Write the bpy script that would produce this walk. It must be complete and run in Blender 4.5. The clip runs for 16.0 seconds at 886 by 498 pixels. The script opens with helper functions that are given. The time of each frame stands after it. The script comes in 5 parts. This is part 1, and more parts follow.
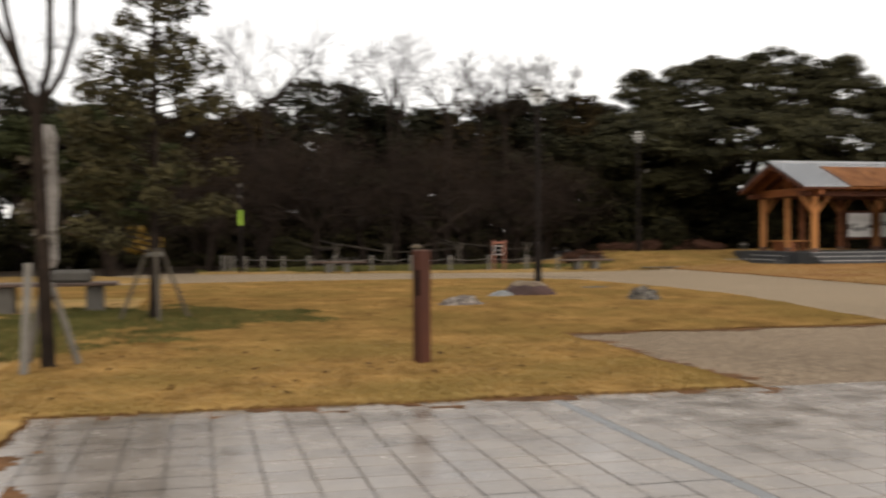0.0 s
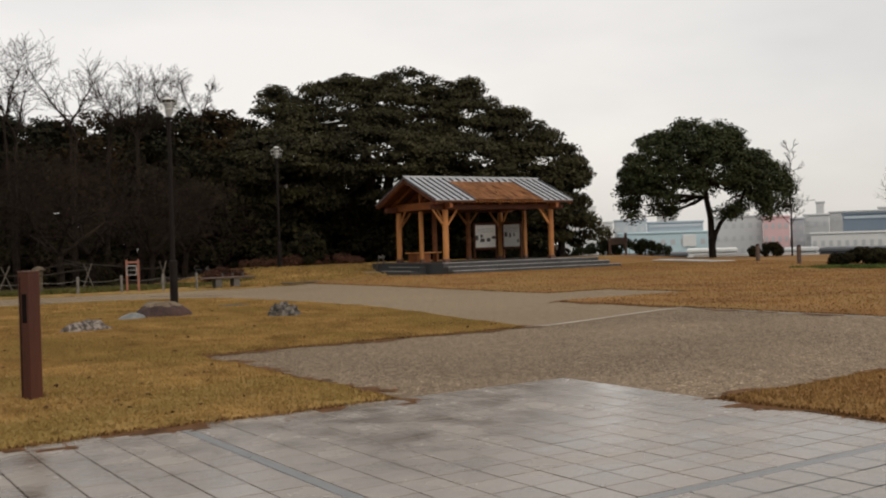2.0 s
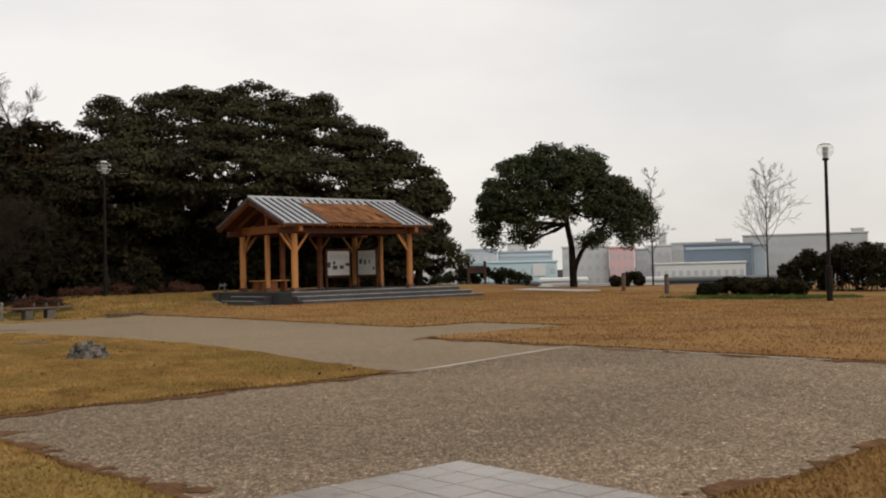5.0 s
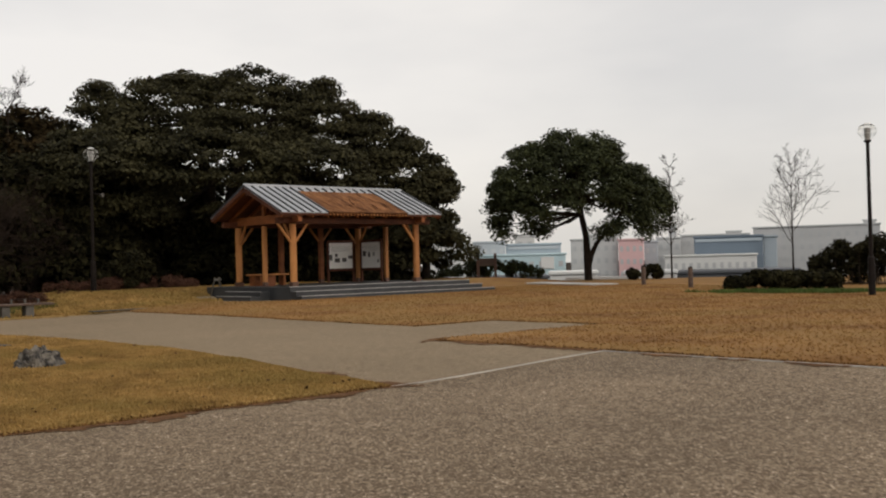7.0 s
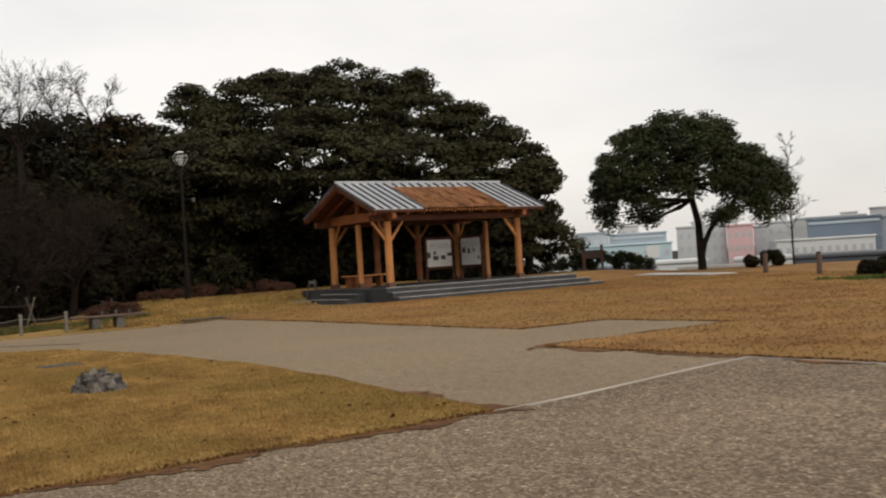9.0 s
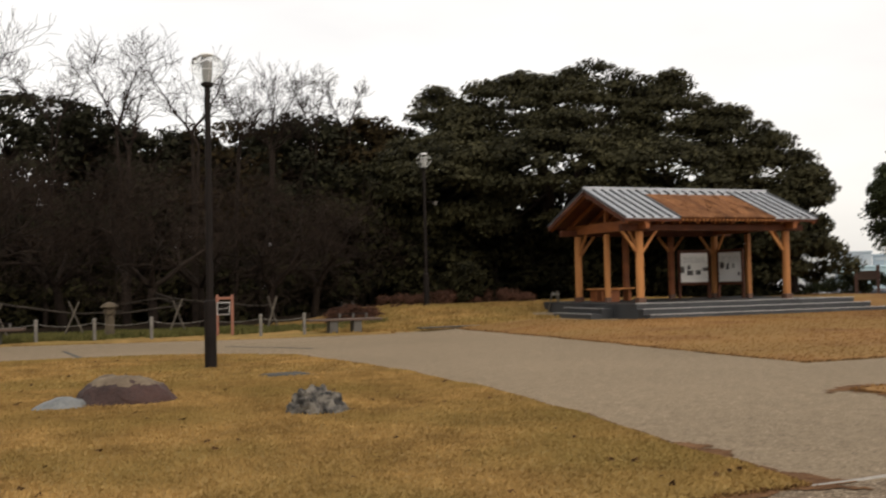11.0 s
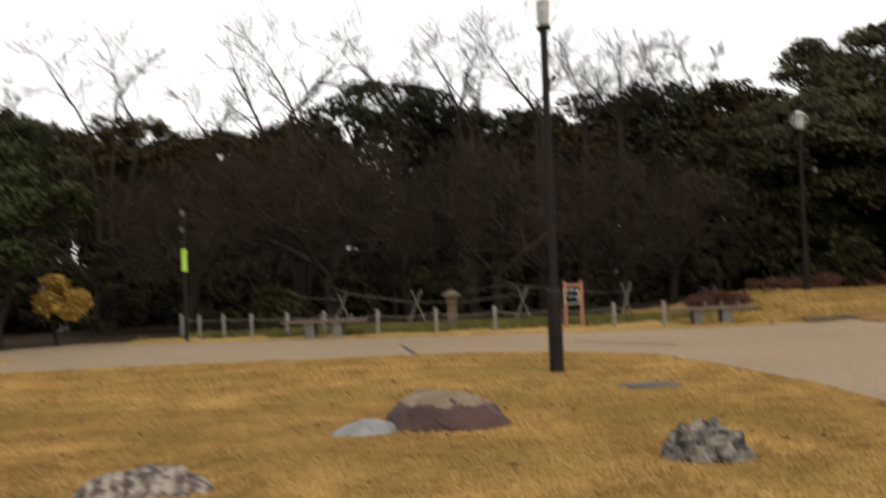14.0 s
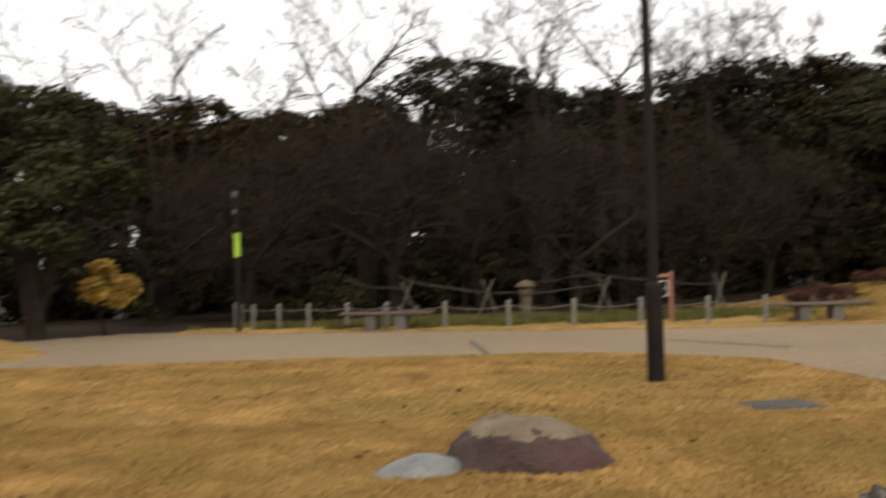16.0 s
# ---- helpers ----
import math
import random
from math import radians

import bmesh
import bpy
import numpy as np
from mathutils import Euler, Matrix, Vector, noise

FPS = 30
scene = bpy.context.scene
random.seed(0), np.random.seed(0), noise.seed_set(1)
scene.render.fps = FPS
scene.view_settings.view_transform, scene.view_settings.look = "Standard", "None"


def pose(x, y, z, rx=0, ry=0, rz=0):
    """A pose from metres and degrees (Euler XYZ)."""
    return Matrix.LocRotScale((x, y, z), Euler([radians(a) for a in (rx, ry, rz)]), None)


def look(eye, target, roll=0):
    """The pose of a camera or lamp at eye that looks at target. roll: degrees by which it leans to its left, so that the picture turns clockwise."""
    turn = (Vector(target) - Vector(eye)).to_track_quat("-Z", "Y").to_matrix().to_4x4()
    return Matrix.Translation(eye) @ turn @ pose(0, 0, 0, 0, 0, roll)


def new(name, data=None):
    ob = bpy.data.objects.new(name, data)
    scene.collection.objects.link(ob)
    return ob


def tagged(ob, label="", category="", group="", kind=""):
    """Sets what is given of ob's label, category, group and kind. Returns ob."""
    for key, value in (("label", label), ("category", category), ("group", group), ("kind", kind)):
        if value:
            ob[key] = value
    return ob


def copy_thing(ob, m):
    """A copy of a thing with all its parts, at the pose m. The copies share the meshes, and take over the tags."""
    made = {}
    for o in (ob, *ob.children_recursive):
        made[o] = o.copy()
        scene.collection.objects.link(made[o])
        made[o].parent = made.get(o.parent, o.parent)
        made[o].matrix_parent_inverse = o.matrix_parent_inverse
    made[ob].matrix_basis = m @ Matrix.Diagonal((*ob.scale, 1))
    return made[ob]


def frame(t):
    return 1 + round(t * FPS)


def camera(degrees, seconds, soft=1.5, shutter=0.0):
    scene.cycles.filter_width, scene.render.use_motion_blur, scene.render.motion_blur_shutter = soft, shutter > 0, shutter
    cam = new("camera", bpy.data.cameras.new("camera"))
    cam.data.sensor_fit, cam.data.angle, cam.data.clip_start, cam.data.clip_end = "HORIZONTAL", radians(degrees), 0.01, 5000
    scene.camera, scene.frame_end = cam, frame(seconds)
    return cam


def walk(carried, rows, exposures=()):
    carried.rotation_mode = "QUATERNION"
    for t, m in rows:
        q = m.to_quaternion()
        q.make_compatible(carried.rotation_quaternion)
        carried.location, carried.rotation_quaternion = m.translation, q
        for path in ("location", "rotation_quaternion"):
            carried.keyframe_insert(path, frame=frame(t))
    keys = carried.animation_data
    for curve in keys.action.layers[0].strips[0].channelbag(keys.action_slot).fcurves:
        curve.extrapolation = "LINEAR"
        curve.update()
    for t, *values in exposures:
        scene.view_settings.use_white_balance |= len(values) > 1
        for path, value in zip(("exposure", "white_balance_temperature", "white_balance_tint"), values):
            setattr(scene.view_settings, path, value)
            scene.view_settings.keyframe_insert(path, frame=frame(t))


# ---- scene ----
cam = camera(47.0, 16.0, soft=2.0, shutter=0.5)
PATH = [
    (0, (-7.382, -8.908, 1.501), (-6.915, -6.963, 1.473), -0.3),
    (0.5, (-7.333, -8.836, 1.458), (-6.563, -6.99, 1.432), -0.3),
    (1, (-7.269, -8.759, 1.432), (-6.273, -7.025, 1.404), -0.5),
    (1.5, (-7.212, -8.706, 1.436), (-6.127, -7.027, 1.381), -0.9),
    (2, (-7.059, -8.429, 1.464), (-5.959, -6.758, 1.457), -1.7),
    (2.5, (-6.811, -8.124, 1.451), (-5.664, -6.486, 1.422), -1.7),
    (3, (-6.534, -7.714, 1.45), (-5.338, -6.11, 1.417), -1.8),
    (3.5, (-6.224, -7.242, 1.44), (-5.006, -5.655, 1.435), -1.8),
    (4, (-5.899, -6.701, 1.448), (-4.605, -5.176, 1.468), -1.8),
    (6.3, (-4.11, -4.403, 1.407), (-2.763, -2.925, 1.448), -1.5),
    (6.5, (-3.951, -4.224, 1.411), (-2.593, -2.755, 1.42), -1.8),
    (7, (-3.582, -3.777, 1.419), (-2.261, -2.276, 1.447), -1.5),
    (7.5, (-3.259, -3.331, 1.413), (-1.924, -1.843, 1.466), -0.6),
    (8, (-2.95, -2.929, 1.442), (-1.637, -1.424, 1.529), -1.7),
    (8.2, (-2.787, -2.837, 1.425), (-1.496, -1.311, 1.493), -2.0),
    (10.3, (-1.717, -0.789, 1.542), (-0.765, 0.969, 1.606), -2.2),
    (10.5, (-1.589, -0.637, 1.538), (-0.7, 1.152, 1.618), -1.6),
    (11, (-1.383, -0.212, 1.504), (-0.626, 1.638, 1.569), -1.2),
    (11.5, (-1.204, 0.189, 1.513), (-0.597, 2.095, 1.507), -2.2),
    (12, (-1.02, 0.783, 1.526), (-0.625, 2.743, 1.491), -1.3),
    (12.5, (-0.924, 1.35, 1.535), (-0.634, 3.329, 1.518), -2.8),
    (13, (-0.846, 1.902, 1.561), (-0.688, 3.896, 1.593), -3.1),
    (13.5, (-0.778, 2.499, 1.546), (-0.629, 4.493, 1.595), -2.7),
    (14, (-0.736, 3.102, 1.539), (-0.638, 5.099, 1.591), -2.1),
    (14.5, (-0.724, 3.68, 1.537), (-0.653, 5.678, 1.555), -1.3),
    (15, (-0.694, 4.27, 1.534), (-0.637, 6.269, 1.557), -2.9),
    (15.5, (-0.68, 4.804, 1.548), (-0.683, 6.804, 1.568), -2.1),
    (16, (-0.702, 5.334, 1.552), (-0.743, 7.334, 1.584), -1.6),
]
EXPOSURE = ((0.0, 0.35), (0.5, 0.2), (1.0, 0.0), (1.5, -0.1), (3.5, 0.0), (4.2, 0.0), (6.3, -0.15), (7.5, -0.05), (8.2, 0.05), (10.5, 0.0), (11.0, 0.2), (11.5, 0.55), (12.0, 0.8), (12.5, 0.6), (13.0, 0.55), (16.0, 0.52))
# short jerks of the carried camera: seconds, then degrees per thirtieth of a second to the right and up
JERKS = {0.5: (0.45, 0.0), 8: (0.14, -0.2), 11.5: (-0.75, 0.1), 12: (-0.55, 0.45), 12.5: (-0.3, 0.0), 13: (-0.1, 0.05), 13.5: (0.25, -0.2), 14: (0.26, -0.32), 14.5: (-0.08, 0.2), 15: (0.15, -0.42), 15.5: (-0.1, 0.1), 16: (0.42, 0.17)}


def jerk(m, right, up, shift):
    return Matrix.Translation(shift) @ m @ Matrix.Rotation(radians(-right), 4, "Y") @ Matrix.Rotation(radians(up), 4, "X")


ROWS = []
for i, (t, eye, target, roll) in enumerate(PATH):
    m = look(eye, target, roll)
    before, after = PATH[max(0, i - 1)], PATH[min(len(PATH) - 1, i + 1)]
    stride = (Vector(after[1]) - Vector(before[1])) / (after[0] - before[0]) / FPS
    if t in JERKS:
        ROWS.append((t - 1 / FPS, jerk(m, -JERKS[t][0], -JERKS[t][1], -stride)))
    ROWS.append((t, m))
    if t in JERKS and t < 16:
        ROWS.append((t + 1 / FPS, jerk(m, *JERKS[t], stride)))
walk(cam, ROWS, EXPOSURE)

# ---- world, sun ----
SKY_LIGHT = 0.90
world = bpy.data.worlds.new("overcast")
scene.world = world
world.use_nodes = True
wn, wl = world.node_tree.nodes, world.node_tree.links
wn.clear()
w_out, w_add = wn.new("ShaderNodeOutputWorld"), wn.new("ShaderNodeAddShader")
w_sky, w_bg1, w_bg2 = wn.new("ShaderNodeTexSky"), wn.new("ShaderNodeBackground"), wn.new("ShaderNodeBackground")
w_sky.sky_type, w_sky.sun_disc = "NISHITA", False
w_sky.sun_elevation, w_sky.sun_rotation = radians(38), radians(160)
w_sky.air_density, w_sky.dust_density, w_sky.ozone_density = 0.5, 6.0, 0.2
w_bg1.inputs["Strength"].default_value = 0.05
w_tc, w_map, w_noise, w_ramp = (wn.new("ShaderNodeTexCoord"), wn.new("ShaderNodeMapping"), wn.new("ShaderNodeTexNoise"), wn.new("ShaderNodeValToRGB"))
w_map.inputs["Scale"].default_value = (1.0, 1.0, 3.2)
w_noise.inputs["Scale"].default_value, w_noise.inputs["Detail"].default_value = 1.7, 5.0
w_noise.inputs["Roughness"].default_value = 0.5
w_ramp.color_ramp.elements[0].position, w_ramp.color_ramp.elements[1].position = 0.34, 0.62
w_ramp.color_ramp.elements[0].color = (0.78, 0.75, 0.705, 1)
w_ramp.color_ramp.elements[1].color = (1.0, 0.945, 0.865, 1)
w_bg2.inputs["Strength"].default_value = SKY_LIGHT
wl.new(w_sky.outputs[0], w_bg1.inputs[0])
wl.new(w_tc.outputs["Generated"], w_map.inputs[0])
wl.new(w_map.outputs[0], w_noise.inputs["Vector"])
wl.new(w_noise.outputs[0], w_ramp.inputs[0])
wl.new(w_ramp.outputs[0], w_bg2.inputs[0])
wl.new(w_bg1.outputs[0], w_add.inputs[0])
wl.new(w_bg2.outputs[0], w_add.inputs[1])
wl.new(w_add.outputs[0], w_out.inputs[0])
sun = new("sun", bpy.data.lights.new("sun", "SUN"))
sun.data.energy, sun.data.angle, sun.data.color = 0.5, radians(25), (1.0, 0.96, 0.9)
sun.matrix_world = look((-20, -30, 40), (0, 0, 0))


# ---- materials ----
def material(name, dark, light, rough=0.8, scale=6.0, fine=60.0, bump=0.3, metal=0.0, fine_amount=0.35, island=0.0, each=0.0,
             rough_var=0.0, stretch=(1, 1, 1), spec=0.5, dist=0.01, patch=None, ground=False):
    """Two colours mixed by coarse and fine noise, with a fine relief; island and each vary single leaves and single pieces; ground runs the noise over the whole place."""
    m = bpy.data.materials.new(name)
    m.use_nodes = True
    n, l = m.node_tree.nodes, m.node_tree.links
    b = n["Principled BSDF"]
    b.inputs["Metallic"].default_value = metal
    b.inputs["Specular IOR Level"].default_value = spec
    tc, mp = n.new("ShaderNodeTexCoord"), n.new("ShaderNodeMapping")
    mp.inputs["Scale"].default_value = stretch
    if ground:
        l.new(n.new("ShaderNodeNewGeometry").outputs["Position"], mp.inputs[0])
    else:
        l.new(tc.outputs["Object"], mp.inputs[0])
    a, f = n.new("ShaderNodeTexNoise"), n.new("ShaderNodeTexNoise")
    a.inputs["Scale"].default_value, a.inputs["Detail"].default_value = scale, 4
    f.inputs["Scale"].default_value, f.inputs["Detail"].default_value = fine, 3
    l.new(mp.outputs[0], a.inputs["Vector"])
    l.new(mp.outputs[0], f.inputs["Vector"])
    mix = n.new("ShaderNodeMath")
    mix.operation = "MULTIPLY_ADD"
    l.new(f.outputs[0], mix.inputs[0])
    mix.inputs[1].default_value = fine_amount * 2
    base = n.new("ShaderNodeMath")
    base.operation = "MULTIPLY_ADD"
    l.new(a.outputs[0], base.inputs[0])
    base.inputs[1].default_value, base.inputs[2].default_value = 1.6, -0.3 - fine_amount
    l.new(base.outputs[0], mix.inputs[2])
    last = mix.outputs[0]
    for amount, node, socket in ((island, "ShaderNodeNewGeometry", "Random Per Island"), (each, "ShaderNodeObjectInfo", "Random")):
        if amount:
            r, add = n.new(node), n.new("ShaderNodeMath")
            add.operation = "MULTIPLY_ADD"
            l.new(r.outputs[socket], add.inputs[0])
            add.inputs[1].default_value = amount
            half = n.new("ShaderNodeMath")
            half.operation = "SUBTRACT"
            half.inputs[1].default_value = amount / 2
            l.new(last, half.inputs[0])
            l.new(half.outputs[0], add.inputs[2])
            last = add.outputs[0]
    ramp = n.new("ShaderNodeValToRGB")
    ramp.color_ramp.elements[0].color, ramp.color_ramp.elements[1].color = (*dark, 1), (*light, 1)
    l.new(last, ramp.inputs[0])
    colour = ramp.outputs[0]
    if patch:
        pn, pr, pm = n.new("ShaderNodeTexNoise"), n.new("ShaderNodeMapRange"), n.new("ShaderNodeMix")
        pn.inputs["Scale"].default_value, pn.inputs["Detail"].default_value = patch[1], 5
        pr.inputs["From Min"].default_value, pr.inputs["From Max"].default_value = 0.44, 0.62
        pr.inputs["To Max"].default_value = 0.75
        pm.data_type = "RGBA"
        l.new(mp.outputs[0], pn.inputs["Vector"])
        l.new(pn.outputs[0], pr.inputs[0])
        l.new(pr.outputs[0], pm.inputs[0])
        l.new(colour, pm.inputs[6])
        pm.inputs[7].default_value = (*patch[0], 1)
        colour = pm.outputs[2]
    l.new(colour, b.inputs["Base Color"])
    if rough_var:
        rr = n.new("ShaderNodeMapRange")
        rr.inputs["From Min"].default_value, rr.inputs["From Max"].default_value = 0.3, 0.7
        rr.inputs["To Min"].default_value, rr.inputs["To Max"].default_value = rough - rough_var, rough + rough_var
        l.new(a.outputs[0], rr.inputs[0])
        l.new(rr.outputs[0], b.inputs["Roughness"])
    else:
        b.inputs["Roughness"].default_value = rough
    if bump:
        bp = n.new("ShaderNodeBump")
        bp.inputs["Strength"].default_value, bp.inputs["Distance"].default_value = bump, dist
        l.new(f.outputs[0], bp.inputs["Height"])
        l.new(bp.outputs[0], b.inputs["Normal"])
    return m


M = {}
M["tile"] = material("wet_stone_tile", (0.125, 0.106, 0.089), (0.265, 0.231, 0.197), 0.22, 2.0, 70, 0.10, each=0.30, rough_var=0.11, dist=0.003, ground=True)
M["joint"] = material("dark_wet_joint", (0.020, 0.018, 0.015), (0.055, 0.048, 0.040), 0.7, 8, 120, 0.2)
M["strip"] = material("blue_grey_granite_strip", (0.085, 0.090, 0.094), (0.18, 0.186, 0.190), 0.34, 4, 120, 0.1, rough_var=0.08, dist=0.004)
M["lawn"] = material("dormant_lawn", (0.125, 0.074, 0.023), (0.36, 0.230, 0.082), 0.95, 1.3, 6, 0.9, fine_amount=0.45, spec=0.1, dist=0.04, patch=((0.192, 0.136, 0.042), 0.45), ground=True)
M["blade"] = material("straw_grass", (0.142, 0.085, 0.027), (0.42, 0.270, 0.098), 0.9, 1.3, 5, 0, island=0.22, fine_amount=0.42, spec=0.08, patch=((0.215, 0.150, 0.048), 0.45), ground=True)
M["lawn_red"] = material("brown_dormant_lawn", (0.1212, 0.06014, 0.02037), (0.3007, 0.1697, 0.06402), 0.95, 0.6, 9, 0.7, fine_amount=0.30, spec=0.1, dist=0.03, patch=((0.194, 0.1183, 0.04268), 0.3), ground=True)
M["blade_red"] = material("brown_straw_grass", (0.1406, 0.07081, 0.02425), (0.3395, 0.194, 0.07372), 0.9, 0.6, 7, 0, island=0.22, fine_amount=0.28, spec=0.08, patch=((0.2134, 0.1319, 0.0485), 0.3), ground=True)
M["thatch"] = material("brown_earth_and_thatch", (0.040, 0.019, 0.009), (0.185, 0.098, 0.046), 0.95, 3.5, 26, 0.9, fine_amount=0.5, spec=0.08, dist=0.02, ground=True)
M["edge_blade"] = material("brown_grass_edge", (0.050, 0.024, 0.010), (0.21, 0.112, 0.040), 0.9, 0.7, 8, 0, island=0.8, spec=0.08)
M["green_grass"] = material("green_grass", (0.045, 0.048, 0.014), (0.13, 0.118, 0.038), 0.9, 1.5, 12, 0.2, island=0.4, spec=0.1)
M["lush_grass"] = material("lush_green_grass", (0.035, 0.055, 0.014), (0.095, 0.135, 0.035), 0.9, 1.5, 12, 0.2, island=0.4, spec=0.1)
M["soil"] = material("leaf_litter", (0.010, 0.007, 0.005), (0.038, 0.026, 0.015), 0.95, 0.7, 14, 0.6, fine_amount=0.5, spec=0.1)
M["red_shrub"] = material("red_brown_twigs", (0.030, 0.015, 0.010), (0.10, 0.048, 0.030), 0.9, 2, 12, 0, island=0.6, spec=0.1)
# leaf_dark is near black: the deep shade under the trees is in the colour
M["leaf_dark"] = material("shade_dark_evergreen_leaf", (0.006, 0.006, 0.003), (0.030, 0.027, 0.011), 0.8, 0.5, 3, 0, island=0.9, spec=0.06)
M["leaf_wood"] = material("wood_evergreen_leaf", (0.008, 0.008, 0.005), (0.037, 0.036, 0.020), 0.8, 0.5, 1.5, 0, island=0.6, spec=0.06)
M["leaf_oak"] = material("camphor_leaf", (0.010, 0.010, 0.005), (0.055, 0.050, 0.022), 0.75, 0.4, 1.2, 0, island=0.5, spec=0.1)
M["leaf_brown"] = material("dull_olive_leaf", (0.012, 0.009, 0.004), (0.050, 0.035, 0.015), 0.85, 0.5, 3, 0, island=0.8, spec=0.06)
M["leaf_olive"] = material("olive_leaf", (0.020, 0.0175, 0.008), (0.082, 0.071, 0.032), 0.8, 0.8, 4, 0, island=0.8, spec=0.1)
M["leaf_round"] = material("green_round_tree_leaf", (0.010, 0.013, 0.005), (0.046, 0.053, 0.019), 0.7, 0.5, 3, 0, island=0.8, spec=0.14)
M["leaf_pine"] = material("pine_green_leaf", (0.010, 0.013, 0.005), (0.042, 0.046, 0.018), 0.8, 0.6, 4, 0, island=0.6, spec=0.08)
M["leaf_yellow"] = material("yellow_autumn_leaf", (0.16, 0.088, 0.008), (0.40, 0.25, 0.028), 0.7, 2, 5, 0, island=0.6)
M["leaf_fallen"] = material("fallen_leaf", (0.020, 0.010, 0.006), (0.09, 0.046, 0.020), 0.9, 3, 9, 0, island=0.8, spec=0.05)
M["bark"] = material("grey_brown_bark", (0.008, 0.006, 0.005), (0.034, 0.025, 0.019), 0.9, 4, 30, 0.6, dist=0.02, spec=0.08)
M["pale_bark"] = material("lichened_cherry_bark", (0.016, 0.013, 0.010), (0.055, 0.046, 0.037), 0.9, 4, 30, 0.5, dist=0.02, spec=0.08)
M["twig"] = material("brown_twig", (0.012, 0.0085, 0.0065), (0.046, 0.033, 0.025), 0.9, 3, 20, 0, island=0.6, spec=0.05)
M["timber"] = material("oiled_cedar", (0.22, 0.082, 0.024), (0.48, 0.215, 0.066), 0.6, 1.2, 14, 0.25, stretch=(3, 3, 0.5), each=0.35, fine_amount=0.3, spec=0.3)
# red-brown roof timbers; the shade under the roof is in their colour too
M["beam"] = material("shaded_oiled_beam", (0.125, 0.036, 0.011), (0.28, 0.098, 0.029), 0.6, 1.5, 14, 0.25, stretch=(1, 1, 2.5), each=0.2, spec=0.3)
M["soffit"] = material("shaded_red_brown_boarding", (0.045, 0.014, 0.007), (0.12, 0.040, 0.017), 0.65, 1.5, 12, 0.2, each=0.2, spec=0.25)
M["foot"] = material("dark_column_foot", (0.05, 0.022, 0.014), (0.11, 0.05, 0.028), 0.5, 4, 30, 0.2)
M["metal"] = material("grey_steel_roof", (0.29, 0.305, 0.325), (0.43, 0.45, 0.475), 0.42, 1.2, 30, 0.05, metal=0.25, rough_var=0.1)
M["seam"] = material("dark_seam", (0.025, 0.028, 0.032), (0.06, 0.064, 0.07), 0.5, 2, 30, 0.05, metal=0.2)
M["bark_roof"] = material("cedar_bark_roof", (0.10, 0.040, 0.018), (0.34, 0.155, 0.064), 0.85, 1.6, 12, 0.5, island=0.5, stretch=(3, 0.6, 0.6), dist=0.02, spec=0.15)
M["slate"] = material("wet_dark_stone", (0.020, 0.021, 0.023), (0.056, 0.058, 0.060), 0.45, 1.5, 40, 0.15, rough_var=0.1, spec=0.3)
M["nosing"] = material("pale_step_edge", (0.26, 0.255, 0.245), (0.42, 0.41, 0.39), 0.4, 3, 60, 0.1)
M["paper"] = material("printed_panel", (0.80, 0.80, 0.77), (0.90, 0.90, 0.87), 0.3, 1.5, 20, 0)
M["print_dark"] = material("dark_print", (0.03, 0.03, 0.032), (0.14, 0.13, 0.12), 0.4, 6, 40, 0)
M["print_pale"] = material("grey_print", (0.30, 0.30, 0.29), (0.42, 0.42, 0.40), 0.4, 6, 40, 0)
M["post_paint"] = material("brown_painted_wood", (0.036, 0.011, 0.006), (0.080, 0.026, 0.014), 0.55, 1.4, 18, 0.2, stretch=(4, 4, 0.5), spec=0.25)
M["slot"] = material("black_face_recess_shade", (0.005, 0.004, 0.004), (0.012, 0.010, 0.009), 0.95, 4, 30, 0, spec=0.03)
M["pole"] = material("dark_brown_steel", (0.006, 0.0045, 0.004), (0.015, 0.011, 0.009), 0.65, 3, 40, 0.05, spec=0.12)
M["frame_grey"] = material("lamp_frame", (0.50, 0.50, 0.48), (0.66, 0.66, 0.64), 0.4, 3, 30, 0)
M["louvre"] = material("grey_louvre", (0.16, 0.16, 0.155), (0.27, 0.27, 0.26), 0.5, 4, 30, 0.1)
M["fence_post"] = material("weathered_concrete_post", (0.085, 0.077, 0.066), (0.185, 0.172, 0.15), 0.8, 5, 50, 0.2, each=0.25)
M["rope"] = material("pale_rope", (0.09, 0.084, 0.074), (0.17, 0.16, 0.14), 0.9, 20, 80, 0.2)
M["concrete"] = material("concrete", (0.05, 0.046, 0.04), (0.12, 0.112, 0.098), 0.8, 2.5, 40, 0.2, rough_var=0.1, spec=0.3)
M["edging"] = material("pale_concrete_edging", (0.17, 0.155, 0.135), (0.42, 0.39, 0.34), 0.7, 0.7, 30, 0.1, fine_amount=0.6)
M["bench_wood"] = material("weathered_brown_wood", (0.045, 0.028, 0.02), (0.12, 0.08, 0.06), 0.55, 2, 24, 0.25, stretch=(0.6, 4, 4), spec=0.3)
M["stake"] = material("weathered_stake_wood", (0.040, 0.033, 0.024), (0.11, 0.092, 0.066), 0.85, 3, 30, 0.2)
M["burlap"] = material("pale_mottled_wrap", (0.06, 0.052, 0.045), (0.30, 0.285, 0.265), 0.9, 3.0, 30, 0.5, fine_amount=0.5, spec=0.1)
M["lantern"] = material("ochre_stone", (0.040, 0.030, 0.017), (0.095, 0.072, 0.042), 0.85, 4, 40, 0.4)
M["sign_brown"] = material("red_brown_sign_post", (0.15, 0.055, 0.032), (0.28, 0.115, 0.07), 0.6, 3, 30, 0.1)
